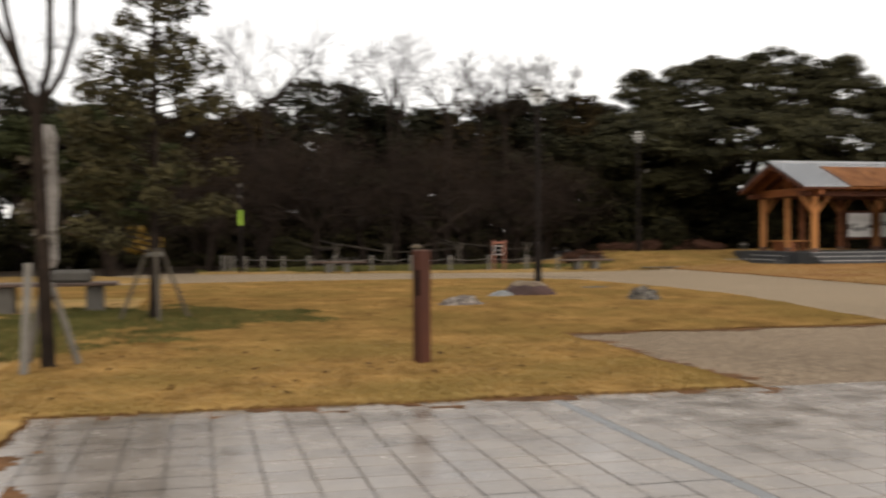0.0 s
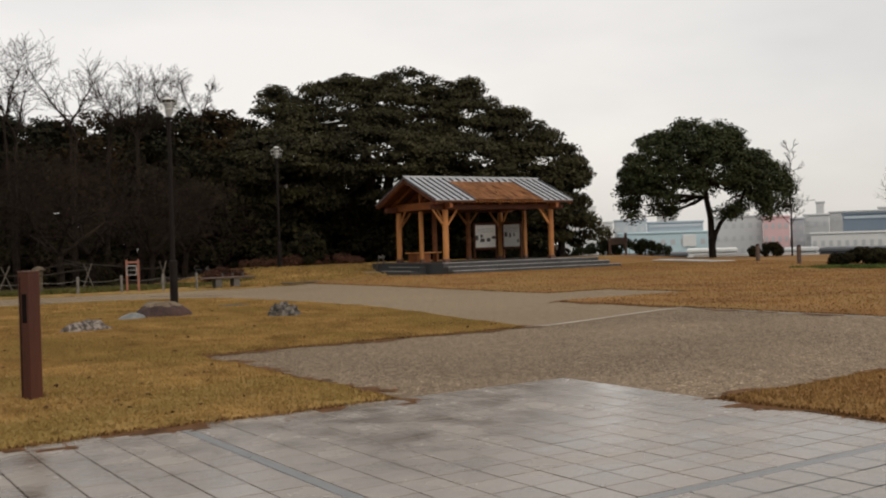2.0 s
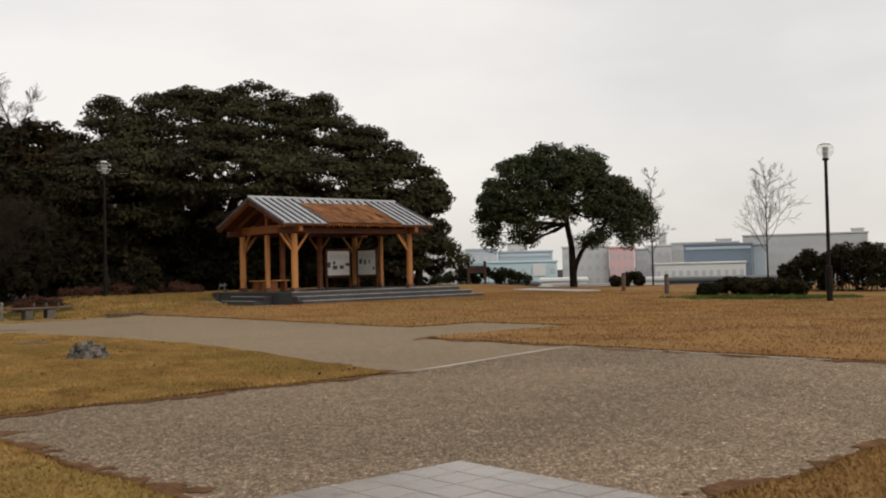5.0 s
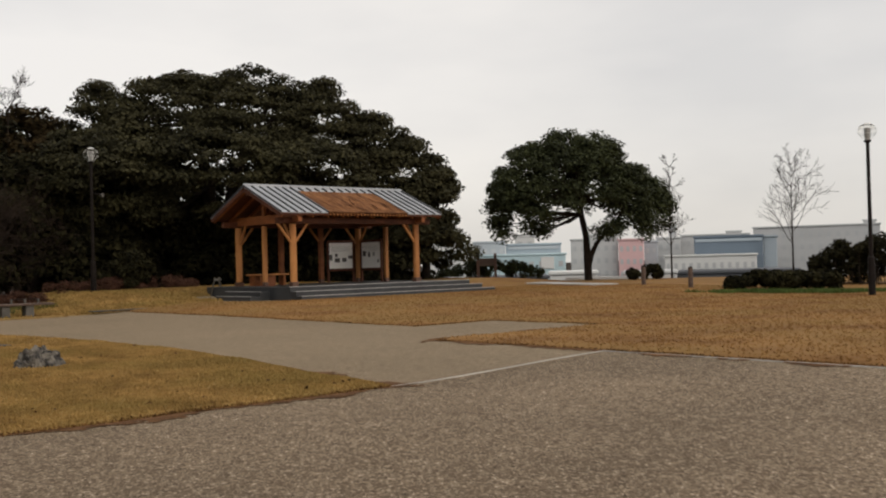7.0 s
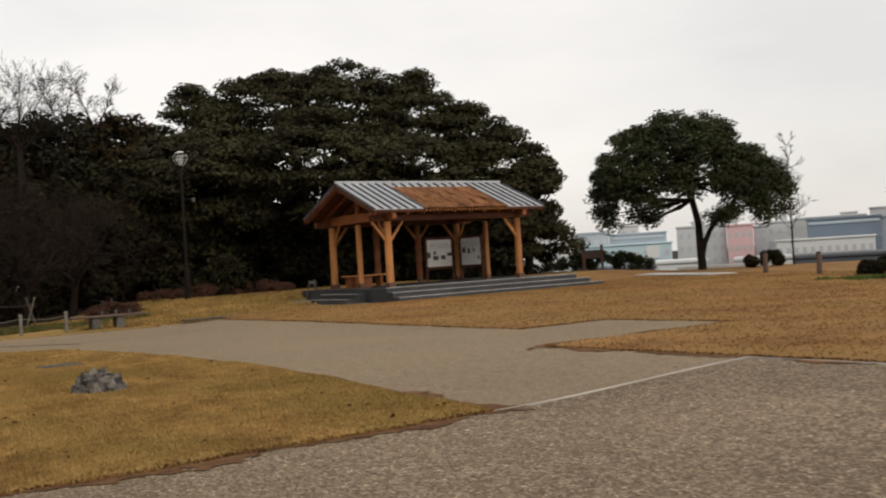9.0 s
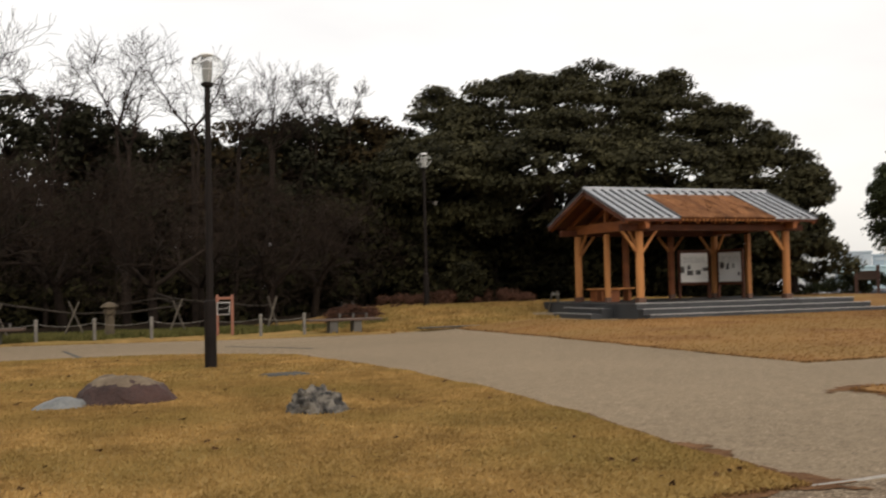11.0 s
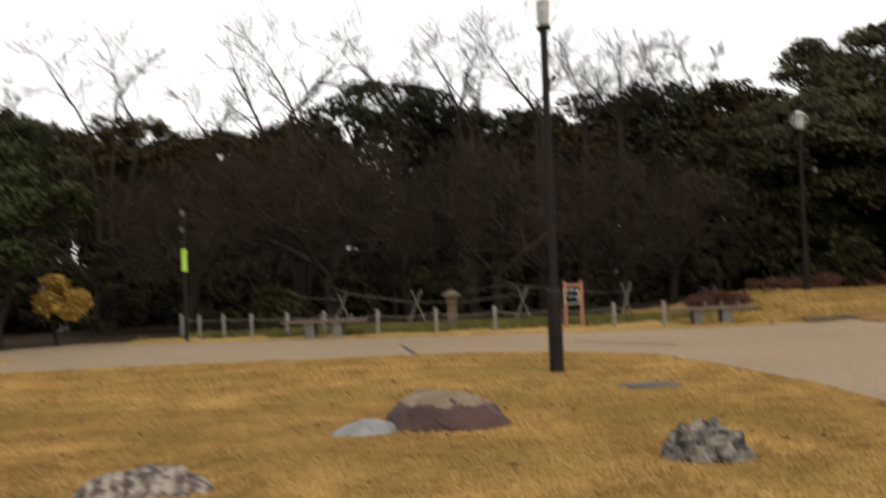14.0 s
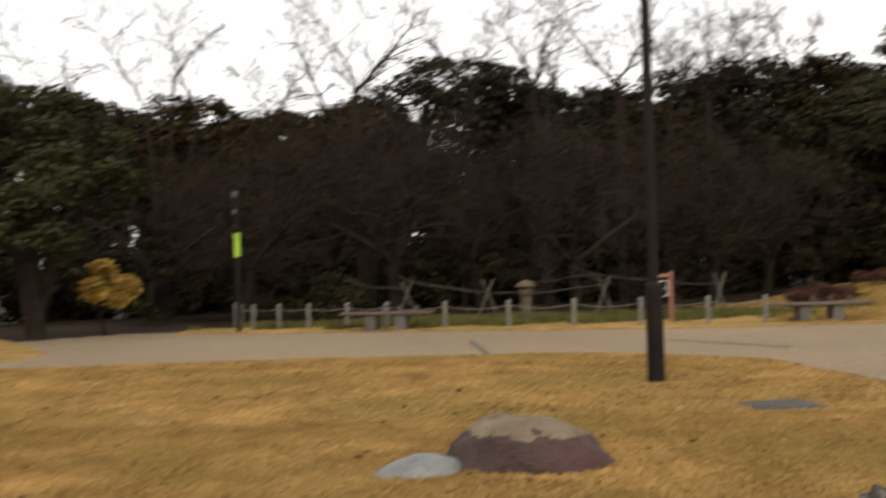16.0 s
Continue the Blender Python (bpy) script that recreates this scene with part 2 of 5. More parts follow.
M["white"] = material("white_paint", (0.70, 0.70, 0.68), (0.82, 0.82, 0.80), 0.5, 4, 40, 0)
M["lime"] = material("lime_band", (0.20, 0.34, 0.025), (0.33, 0.50, 0.05), 0.6, 3, 20, 0)
M["rock_red"] = material("red_brown_rock", (0.012, 0.005, 0.004), (0.058, 0.022, 0.015), 0.75, 2.2, 22, 0.8, dist=0.03)
M["rock_pale"] = material("white_veined_rock", (0.012, 0.009, 0.007), (0.075, 0.052, 0.039), 0.7, 3.0, 14, 0.8, fine_amount=0.7, dist=0.03, patch=((0.26, 0.225, 0.19), 15))
M["rock_blue"] = material("smooth_blue_grey_rock", (0.075, 0.079, 0.078), (0.185, 0.19, 0.184), 0.6, 5, 26, 0.5, fine_amount=0.5)
M["rock_dark"] = material("dark_veined_rock", (0.005, 0.005, 0.006), (0.045, 0.041, 0.036), 0.65, 4.5, 13, 0.8, fine_amount=0.7, dist=0.03, patch=((0.20, 0.18, 0.15), 8.0), spec=0.3)
M["moss"] = material("lichen_grey_top", (0.085, 0.062, 0.042), (0.20, 0.160, 0.112), 0.9, 3, 30, 0.4, spec=0.2)
M["iron"] = material("cast_iron_cover", (0.035, 0.034, 0.031), (0.085, 0.082, 0.074), 0.8, 6, 60, 0.3, spec=0.15)
# far glass and the pale town walls carry distance haze in their colour
M["glass_far"] = material("hazed_far_glass", (0.38, 0.40, 0.41), (0.45, 0.46, 0.47), 0.3, 1, 5, 0)
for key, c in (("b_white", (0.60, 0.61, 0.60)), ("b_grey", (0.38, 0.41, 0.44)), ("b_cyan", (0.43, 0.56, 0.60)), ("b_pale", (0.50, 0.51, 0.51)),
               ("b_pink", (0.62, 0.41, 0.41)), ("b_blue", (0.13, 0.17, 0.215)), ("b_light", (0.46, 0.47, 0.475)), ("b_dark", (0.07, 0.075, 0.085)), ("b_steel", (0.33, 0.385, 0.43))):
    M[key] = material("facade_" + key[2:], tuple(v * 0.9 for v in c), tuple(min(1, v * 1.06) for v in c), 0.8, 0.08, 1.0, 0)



def aggregate(name, tones, cell, stain_low, stain_high, relief):
    """Exposed aggregate: small stones of many tones with a few pale ones, each proud of the binder, and broad damp stains."""
    m = bpy.data.materials.new(name)
    m.use_nodes = True
    n, l = m.node_tree.nodes, m.node_tree.links
    b = n["Principled BSDF"]
    tc = n.new("ShaderNodeTexCoord")
    v, w, s, g = n.new("ShaderNodeTexVoronoi"), n.new("ShaderNodeTexVoronoi"), n.new("ShaderNodeTexNoise"), n.new("ShaderNodeTexNoise")
    v.inputs["Scale"].default_value, w.inputs["Scale"].default_value = cell, cell * 0.55
    s.inputs["Scale"].default_value, s.inputs["Detail"].default_value = 0.22, 6
    g.inputs["Scale"].default_value, g.inputs["Detail"].default_value = 7.0, 4
    for node in (v, w, s, g):
        l.new(tc.outputs["Object"], node.inputs["Vector"])
    sep, sep2 = n.new("ShaderNodeSeparateColor"), n.new("ShaderNodeSeparateColor")
    l.new(v.outputs["Color"], sep.inputs[0])
    l.new(w.outputs["Color"], sep2.inputs[0])
    both = n.new("ShaderNodeMath")
    both.operation = "MULTIPLY_ADD"
    both.inputs[1].default_value = 0.35
    half = n.new("ShaderNodeMath")
    half.operation = "MULTIPLY"
    half.inputs[1].default_value = 0.65
    l.new(sep.outputs[0], half.inputs[0])
    l.new(sep2.outputs[0], both.inputs[0])
    l.new(half.outputs[0], both.inputs[2])
    ramp = n.new("ShaderNodeValToRGB")
    e = ramp.color_ramp.elements
    e[0].position, e[0].color = 0.06, (*tones[0], 1)
    e[1].position, e[1].color = 0.97, (*tones[3], 1)
    for at, tone in ((0.42, tones[1]), (0.76, tones[2])):
        e.new(at).color = (*tone, 1)
    l.new(both.outputs[0], ramp.inputs[0])
    last = ramp.outputs[0]
    for source, low, high in ((s, stain_low, stain_high), (g, 0.90, 1.10)):
        mul, mr = n.new("ShaderNodeMix"), n.new("ShaderNodeMapRange")
        mul.data_type, mul.blend_type = "RGBA", "MULTIPLY"
        mul.inputs[0].default_value = 1.0
        mr.inputs["From Min"].default_value, mr.inputs["From Max"].default_value = 0.32, 0.68
        mr.inputs["To Min"].default_value, mr.inputs["To Max"].default_value = low, high
        l.new(source.outputs[0], mr.inputs[0])
        l.new(last, mul.inputs[6])
        l.new(mr.outputs[0], mul.inputs[7])
        last = mul.outputs[2]
    l.new(last, b.inputs["Base Color"])
    bp = n.new("ShaderNodeBump")
    bp.inputs["Strength"].default_value, bp.inputs["Distance"].default_value, bp.invert = relief, 0.005, True
    l.new(v.outputs["Distance"], bp.inputs["Height"])
    l.new(bp.outputs[0], b.inputs["Normal"])
    b.inputs["Roughness"].default_value, b.inputs["Specular IOR Level"].default_value = 0.8, 0.05
    return m


M["gravel"] = aggregate("coarse_exposed_aggregate", ((0.055, 0.040, 0.027), (0.143, 0.105, 0.070), (0.248, 0.190, 0.130), (0.56, 0.47, 0.36)), 68, 0.74, 1.12, 0.4)
M["gravel_fine"] = aggregate("fine_beige_aggregate", ((0.1058, 0.0782, 0.0506), (0.1886, 0.1454, 0.09568), (0.253, 0.1978, 0.1343), (0.3864, 0.3128, 0.23)), 95, 0.90, 1.08, 0.25)
glass = bpy.data.materials.new("lamp_acrylic")
glass.use_nodes = True
gb = glass.node_tree.nodes["Principled BSDF"]
gb.inputs["Base Color"].default_value = (0.94, 0.94, 0.92, 1)
gb.inputs["Roughness"].default_value, gb.inputs["IOR"].default_value = 0.0, 1.03
gb.inputs["Transmission Weight"].default_value = 1.0
M["acrylic"] = glass


# ---- building blocks ----
def ss(a, b, v):
    t = np.clip((np.asarray(v, float) - a) / (b - a), 0, 1)
    return t * t * (3 - 2 * t)


def ground_z(x, y):
    """Height of the ground: level at the paving, rising to the shelter and the mound beside it, and falling off past the hilltop."""
    base = 0.125 * np.maximum(ss(5.5, 11.5, y), ss(3.8, 8.0, x) * ss(-7, -2, y))
    a = 0.20 * ss(12, 22.5, y) * ss(8.5, 13.0, x)
    b = 0.52 * ss(26.6, 32, y) * ss(7.0, 11.0, x) * (1 - ss(30, 40, x))
    d = np.hypot(np.asarray(x, float) - 8, np.asarray(y, float) - 8)
    return base + np.maximum(a, b) - 9.0 * ss(37, 85, d)


def gz(x, y):
    return float(ground_z(x, y))


def mesh_of(name, bm, mat):
    me = bpy.data.meshes.new(name)
    bm.to_mesh(me)
    bm.free()
    if mat:
        me.materials.append(mat)
    return me


def part(name, bm, mat=None, parent=None, label=""):
    """One mesh object under a thing or a part; bm is a bmesh or a ready mesh."""
    me = mesh_of(name, bm, mat) if isinstance(bm, bmesh.types.BMesh) else bm
    if not me.materials and mat:
        me.materials.append(mat)
    ob = new(name, me)
    if parent is not None:
        ob.parent = parent
    return tagged(ob, label)


def thing(name, at, label, category, group="", turn=0.0, kind=""):
    e = new(name)
    e.empty_display_size = 0.3
    e.matrix_basis = pose(*at, 0, 0, turn)
    return tagged(e, label, category, group, kind)


def box(bm, sx, sy, sz, m=None, bevel=0.0):
    """A box on its base, centred in x and y."""
    r = bmesh.ops.create_cube(bm, size=1.0, matrix=(m or Matrix()) @ Matrix.Translation((0, 0, sz / 2)) @ Matrix.Diagonal((sx, sy, sz, 1)))
    if bevel:
        es = list({e for v in r["verts"] for e in v.link_edges})
        bmesh.ops.bevel(bm, geom=es, offset=bevel, segments=1, affect="EDGES")
    return bm


def boxed(sx, sy, sz, m=None, bevel=0.01):
    return box(bmesh.new(), sx, sy, sz, m, bevel)


def aim(a, b):
    a, b = Vector(a), Vector(b)
    return Matrix.Translation(a) @ (b - a).to_track_quat("Z", "Y").to_matrix().to_4x4(), (b - a).length


def bar(a, b, w, h, bevel=0.012):
    """A squared timber from a to b."""
    m, n = aim(a, b)
    return box(bmesh.new(), w, h, n, m, bevel)


def rod(bm, a, b, r1, r2=None, sides=10, cap=True):
    m, n = aim(a, b)
    bmesh.ops.create_cone(bm, cap_ends=cap, segments=sides, radius1=r1, radius2=r1 if r2 is None else r2, depth=n, matrix=m @ Matrix.Translation((0, 0, n / 2)))
    return bm


def rodded(a, b, r1, r2=None, sides=10):
    return rod(bmesh.new(), a, b, r1, r2, sides)


def lathe(profile, sides=12):
    """A turned shape from (radius, height) pairs."""
    bm = bmesh.new()
    rings = [[bm.verts.new((r * math.cos(2 * math.pi * i / sides), r * math.sin(2 * math.pi * i / sides), z)) for i in range(sides)] for r, z in profile]
    for a, b in zip(rings, rings[1:]):
        for i in range(sides):
            bm.faces.new((a[i], a[(i + 1) % sides], b[(i + 1) % sides], b[i]))
    bm.faces.new(rings[0][::-1])
    bm.faces.new(rings[-1])
    return bm


def raw_mesh(name, verts, faces, mat, smooth=False):
    """A mesh from numpy arrays: verts (n, 3) and faces (m, k)."""
    me = bpy.data.meshes.new(name)
    faces = np.asarray(faces, np.int32)
    k = faces.shape[1]
    me.vertices.add(len(verts))
    me.vertices.foreach_set("co", np.asarray(verts, np.float32).ravel())
    me.loops.add(faces.size)
    me.loops.foreach_set("vertex_index", faces.ravel())
    me.polygons.add(len(faces))
    me.polygons.foreach_set("loop_start", np.arange(0, faces.size, k, dtype=np.int32))
    if smooth:
        me.polygons.foreach_set("use_smooth", np.ones(len(faces), bool))
    me.materials.append(mat)
    me.update(calc_edges=True)
    return me


def sheet(name, xs, ys, height, mat, keep=None):
    """A grid over xs and ys at height(x, y); keep(x, y) picks the cells by their centres."""
    X, Y = np.meshgrid(xs, ys)
    V = np.stack([X, Y, height(X, Y)], -1).reshape(-1, 3)
    nx, ny = len(xs), len(ys)
    i = (np.arange(ny - 1)[:, None] * nx + np.arange(nx - 1)[None, :])
    F = np.stack([i, i + 1, i + nx + 1, i + nx], -1).reshape(-1, 4)
    if keep is not None:
        C = V[F].mean(1)
        F = F[keep(C[:, 0], C[:, 1])]
        used, inv = np.unique(F, return_inverse=True)
        V, F = V[used], inv.reshape(-1, 4)
    return raw_mesh(name, V, F, mat, smooth=True)


def leaves(name, clumps, count, size, mat, rng, up=0.4, fill=0.35, long=1.7, top=0.0):
    """Many single leaves spread over clumps (x, y, z, radius, flattening)."""
    C = np.asarray(clumps, float)
    w = C[:, 3] ** 2
    pick = rng.choice(len(C), count, p=w / w.sum())
    d = rng.normal(size=(count, 3))
    d /= np.linalg.norm(d, axis=1)[:, None]
    d[:, 2] = np.where(rng.random(count) < top, np.abs(d[:, 2]), d[:, 2])
    r = C[pick, 3] * (fill + (1 - fill) * rng.random(count) ** 0.6)
    P = C[pick, :3] + d * r[:, None] * np.stack([np.ones(count), np.ones(count), C[pick, 4]], -1)
    N = d * 0.8 + rng.normal(size=(count, 3)) * 0.7 + np.array([0, 0, up])
    N /= np.linalg.norm(N, axis=1)[:, None]
    T = np.cross(N, rng.normal(size=(count, 3)))
    T /= np.linalg.norm(T, axis=1)[:, None] + 1e-9
    B = np.cross(N, T)
    s = size * (0.6 + 0.8 * rng.random(count))[:, None]
    V = np.stack([P - T * s * 0.5 * long, P + B * s * 0.42, P + T * s * 0.5 * long, P - B * s * 0.42 + N * s * 0.1], 1).reshape(-1, 3)
    F = np.arange(count * 4).reshape(-1, 4)
    return raw_mesh(name, V, F, mat)


def tubes(name, segs, mat):
    """Branches: segments (a, b, ra, rb, sides) joined into one mesh."""
    V, F = [], []
    for a, b, ra, rb, k in segs:
        ax = (b - a).normalized()
        u = ax.orthogonal().normalized()
        v = ax.cross(u)
        o = len(V)
        for c, r in ((a, ra), (b, rb)):
            for i in range(k):
                t = 2 * math.pi * i / k
                V.append(c + (u * math.cos(t) + v * math.sin(t)) * r)
        F += [(o + i, o + (i + 1) % k, o + k + (i + 1) % k, o + k + i) for i in range(k)]
    return raw_mesh(name, np.array([tuple(p) for p in V]), F, mat, smooth=True)


def grow(rng, start, way, length, radius, depth, segs, spread=0.55, droop=0.0, lift=0.1, kids=3, shrink=0.68, tips=None):
    """A branch of bent pieces that splits into thinner ones."""
    p, d = Vector(start), Vector(way).normalized()
    n = 4 if depth > 1 else 3
    for i in range(n):
        d = (d + Vector(rng.normal(0, 0.16, 3)) + Vector((0, 0, lift - droop * (i / n)))).normalized()
        q = p + d * (length / n)
        ra, rb = radius * (1 - 0.45 * i / n), radius * (1 - 0.45 * (i + 1) / n)
        segs.append((p.copy(), q.copy(), ra, rb, 7 if radius > 0.06 else (4 if radius > 0.015 else 3)))
        if depth > 0 and i > 0:
            for _ in range(kids if i == n - 1 else max(1, kids - 2)):
                side = Vector(rng.normal(0, 1, 3))
                side = (side - d * side.dot(d)).normalized()
                way2 = d * (1 - spread * 0.5) + side * spread * (0.7 + 0.6 * rng.random())
                grow(rng, q, way2, length * shrink * (0.7 + 0.5 * rng.random()), rb * 0.70, depth - 1, segs, spread, droop, lift, kids, shrink, tips)
        p = q
    if tips is not None and depth == 0:
        tips.append(p.copy())


# ---- the ground: hilltop sheet, path, lawns ----
def spread_axis(lo, hi, step, far):
    inner = np.arange(lo, hi + 1e-6, step)
    out = np.array([20, 50, 110, 250, 600, 1500, far])
    return np.concatenate([(lo - out)[::-1], inner, hi + out])


ground = part("ground", sheet("ground", spread_axis(-70, 110, 2.0, 3000), spread_axis(-60, 110, 2.0, 3000), lambda x, y: ground_z(x, y) - 0.08, M["soil"]), None)
tagged(ground, "dark leaf-strewn soil of the hilltop", "ground", kind="structure")


def path_zone(x, y):
    inside = (x > -45) & (x < 15.0) & (y > -0.4) & (y < np.where(x < -6, np.minimum(29.6, 29.6 + 1.1 * (x + 8.7)), 31.5))
    arm = (x > -0.3) & (x < 8.6) & (y > -14) & (y <= 0)
    return inside | arm


path = part("path", sheet("path", np.arange(-9.0, 15.01, 0.5), np.arange(-14, 5.51, 0.5), ground_z, M["gravel"], path_zone))
tagged(path, "damp coarse exposed-aggregate forecourt between the lawns", "path", kind="structure")
path = part("path", sheet("path", np.arange(-45, 18.01, 0.5), np.arange(5.5, 34.01, 0.5), ground_z, M["gravel_fine"], path_zone))
tagged(path, "smooth beige fine-aggregate path leading to the wood", "path", kind="structure")


def wobble(x, y):
    return 0.05 * np.sin(3.1 * x + 1.3 * np.sin(2.3 * y)) + 0.04 * np.sin(4.7 * y + 0.8 + 1.7 * np.sin(1.9 * x)) + 0.02 * np.sin(13 * x + 11 * y)


def lawn_left(x, y):
    """How far inside the lawn with the rocks, in metres; below zero is outside."""
    right = 3.80 + 0.26 * np.sin(np.pi * np.clip((y - 5.4) / 15, 0, 1)) - 0.10 * np.clip(y - 15.5, 0, 6)
    far = 21.1 - 0.16 * np.clip(x, 0, 9) ** 2 - 0.02 * np.clip(-x - 3, 0, 9) ** 2
    low = np.minimum(-2.1 - x, y + 0.04)
    wide = np.minimum(np.minimum(right - x, y - 5.52), 99)
    side = -8.72 - x
    return np.minimum(np.maximum(np.maximum(low, wide), side), far - y) + wobble(x, y) * 0.6


def lawn_near(x, y):
    return np.minimum(np.minimum(x - 0.06, -2.08 - y), 7.0 - x) + wobble(x, y) * 0.6


def lawn_right(x, y):
    d = np.minimum(x - 7.65, 9.25 - y)
    e = np.minimum(x - 9.9, y - 12.45)
    return np.minimum(np.maximum(np.maximum(d, e), x - 12.1), 24.1 + 12 * ss(22.6, 23.6, x) + 2.5 * ss(13.6, 12.6, x) - y) + wobble(x, y) * 0.6


def lawn_mound(x, y):
    return np.minimum(np.minimum(y - (26.6 + 0.10 * np.clip(x - 7.2, 0, 20)), x - 6.2), 13.8 + 16 * ss(29.6, 30.4, y) - x) + wobble(x, y) * 0.5


def lawn_fence(x, y):
    return np.minimum(y - np.maximum(27.05 - 0.22 * x, 26.2), 8.0 - x) + wobble(x, y) * 0.4


def lawn_bend(x, y):
    return np.minimum(np.minimum(-8.4 - 0.65 * np.clip(y - 24.1, 0, 9) - x, y - 22.2), x + 16) + wobble(x, y) * 0.6


def lawn_sheet(name, depth, xs, ys, mat, label, rise=0.04, bare_to=-99.0):
    def height(x, y):
        return ground_z(x, y) + np.clip(depth(x, y) / 0.12, -1, 1) * rise

    ob = part(name, sheet(name, xs, ys, height, mat, lambda x, y: depth(x, y) > -0.16))
    tagged(ob, label, "lawn", kind="structure")
    if bare_to > -99:
        fine_x, fine_y = np.arange(max(xs[0], -10), min(xs[-1], 16), 0.05), np.arange(max(ys[0], -9), bare_to, 0.05)
        margin = part("lawn_margin", sheet("lawn_margin", fine_x, fine_y, lambda x, y: ground_z(x, y) + 0.008,
                                           M["thatch"], lambda x, y: (depth(x, y) > -0.16 + 2.0 * wobble(y * 1.7, x * 1.3) + 0.8 * wobble(y * 6.1, x * 5.3)) & (depth(x, y) < 0.1)))
        tagged(margin, "ragged brown earth and thatch along the lawn edge", "soil", kind="structure")
    return ob


STRAW = "straw-yellow dormant lawn with a ragged edge"
lawn_sheet("lawn_rocks", lawn_left, np.arange(-45, 5.2, 0.13), np.arange(-9, 22.0, 0.13), M["lawn"], STRAW + " around the rocks", bare_to=7.5)
lawn_sheet("lawn_corner", lawn_near, np.arange(-0.3, 7.4, 0.12), np.arange(-14, -1.8, 0.12), M["lawn_red"], "brownish dormant lawn with a ragged edge beside the paving", bare_to=-1.8)
lawn_sheet("lawn_shelter", lawn_right, np.arange(7.2, 66, 0.22), np.arange(-16, 44, 0.22), M["lawn_red"], "brownish dormant lawn with a ragged edge before the shelter", bare_to=9.6)
lawn_sheet("lawn_mound", lawn_mound, np.arange(5.8, 32, 0.2), np.arange(26.0, 36.4, 0.2), M["lawn"], "grassy mound beside the timber shelter")
lawn_sheet("lawn_strip", lawn_fence, np.arange(-7.4, 8.4, 0.15), np.arange(25.8, 30.2, 0.15), M["lawn"], "narrow grass strip along the rope fence")


lawn_sheet("lawn_bend", lawn_bend, np.arange(-16, -8, 0.15), np.arange(22, 28, 0.15), M["lawn"], "greenish dormant lawn at the bend of the path")


def blades(name, zone, x0, x1, y0, y1, count, tall, mat, label, rng, inner=0.02, outer=99.0, wide=0.012, tries=3):
    """Upright grass blades, one triangle each, where zone(x, y) is between inner and outer."""
    x, y = rng.uniform(x0, x1, count * tries), rng.uniform(y0, y1, count * tries)
    d = zone(x, y)
    ok = (d > inner) & (d < outer)
    x, y = x[ok][:count], y[ok][:count]
    n = len(x)
    z = ground_z(x, y) + np.clip(zone(x, y) / 0.12, -1, 1) * 0.04
    t, lean = rng.uniform(0, 2 * np.pi, n), rng.uniform(0.1, 0.8, n)
    h = tall * rng.uniform(0.45, 1.3, n)
    bx, by = np.cos(t) * wide, np.sin(t) * wide
    a2 = rng.uniform(0, 2 * np.pi, n)
    V = np.stack([np.stack([x - bx, y - by, z - 0.004], -1), np.stack([x + bx, y + by, z - 0.004], -1),
                  np.stack([x + np.cos(a2) * h * lean, y + np.sin(a2) * h * lean, z + h * np.cos(lean)], -1)], 1).reshape(-1, 3)
    ob = part(name, raw_mesh(name, V, np.arange(n * 3).reshape(-1, 3), mat))
    return tagged(ob, label, "grass", kind="stuff")


rng = np.random.default_rng(4)
blades("grass", lawn_left, -8.5, 4.6, 5.4, 14.5, 260000, 0.028, M["blade"], "short straw-coloured lawn grass around the rocks", rng)
blades("grass", lawn_left, -9.5, -1.9, -0.2, 9, 80000, 0.03, M["blade"], "short straw-coloured lawn grass beside the paving", rng, wide=0.014)
blades("grass", lawn_left, -12, 4.6, 14, 22, 70000, 0.03, M["blade"], "short straw-coloured lawn grass before the path", rng, wide=0.02)
blades("grass", lawn_near, 0, 7.2, -8, -2, 45000, 0.036, M["blade_red"], "short brownish lawn grass at the corner", rng, wide=0.014)
blades("grass", lawn_right, 7.5, 30, -8, 27, 110000, 0.03, M["blade_red"], "short brownish lawn grass before the shelter", rng, wide=0.018)
blades("grass", lawn_mound, 6.2, 22, 26, 35, 30000, 0.08, M["blade"], "rough straw-coloured grass on the mound", rng, wide=0.03)
for zone, x0, x1, y0, y1, n in ((lawn_left, -9.2, 4.6, -1.2, 22.5, 60000), (lawn_near, -0.1, 7.2, -9, -1.9, 22000), (lawn_right, 7.4, 16, -6, 27, 30000),
                                (lawn_fence, -7, 8.1, 25.8, 30, 4000)):
    blades("grass_edge", zone, x0, x1, y0, y1, n, 0.026, M["edge_blade"], "brown overhanging grass along the lawn edge", rng, -0.13, 0.05, 0.012, 24)
blades("grass", lambda x, y: 1.2 - np.hypot((x + 8.3) / 2.4, (y - 8.8) / 1.6) + wobble(x, y) * 4, -14, -5, 5, 13, 26000, 0.06, M["green_grass"],
       "green grass under the staked trees", rng, 0.0, 99, 0.02)
blades("grass", lambda x, y: 1.2 - np.hypot((x + 12) / 3.6, (y - 6.5) / 2.6) + wobble(x, y) * 4, -18, -6, 2, 12, 22000, 0.06, M["green_grass"],
       "green grass under the staked trees", rng, 0.0, 99, 0.02)
blades("grass", lambda x, y: 1.0 - np.hypot(((x - 26.9) * 0.5 - (y - 13.4) * 0.866) / 2.9, ((x - 26.9) * 0.866 + (y - 13.4) * 0.5) / 0.9) + wobble(x, y) * 3, 22, 32, 8, 19, 26000, 0.12, M["lush_grass"],
       "lush green grass at the hedge foot", rng, 0.0, 99, 0.03)
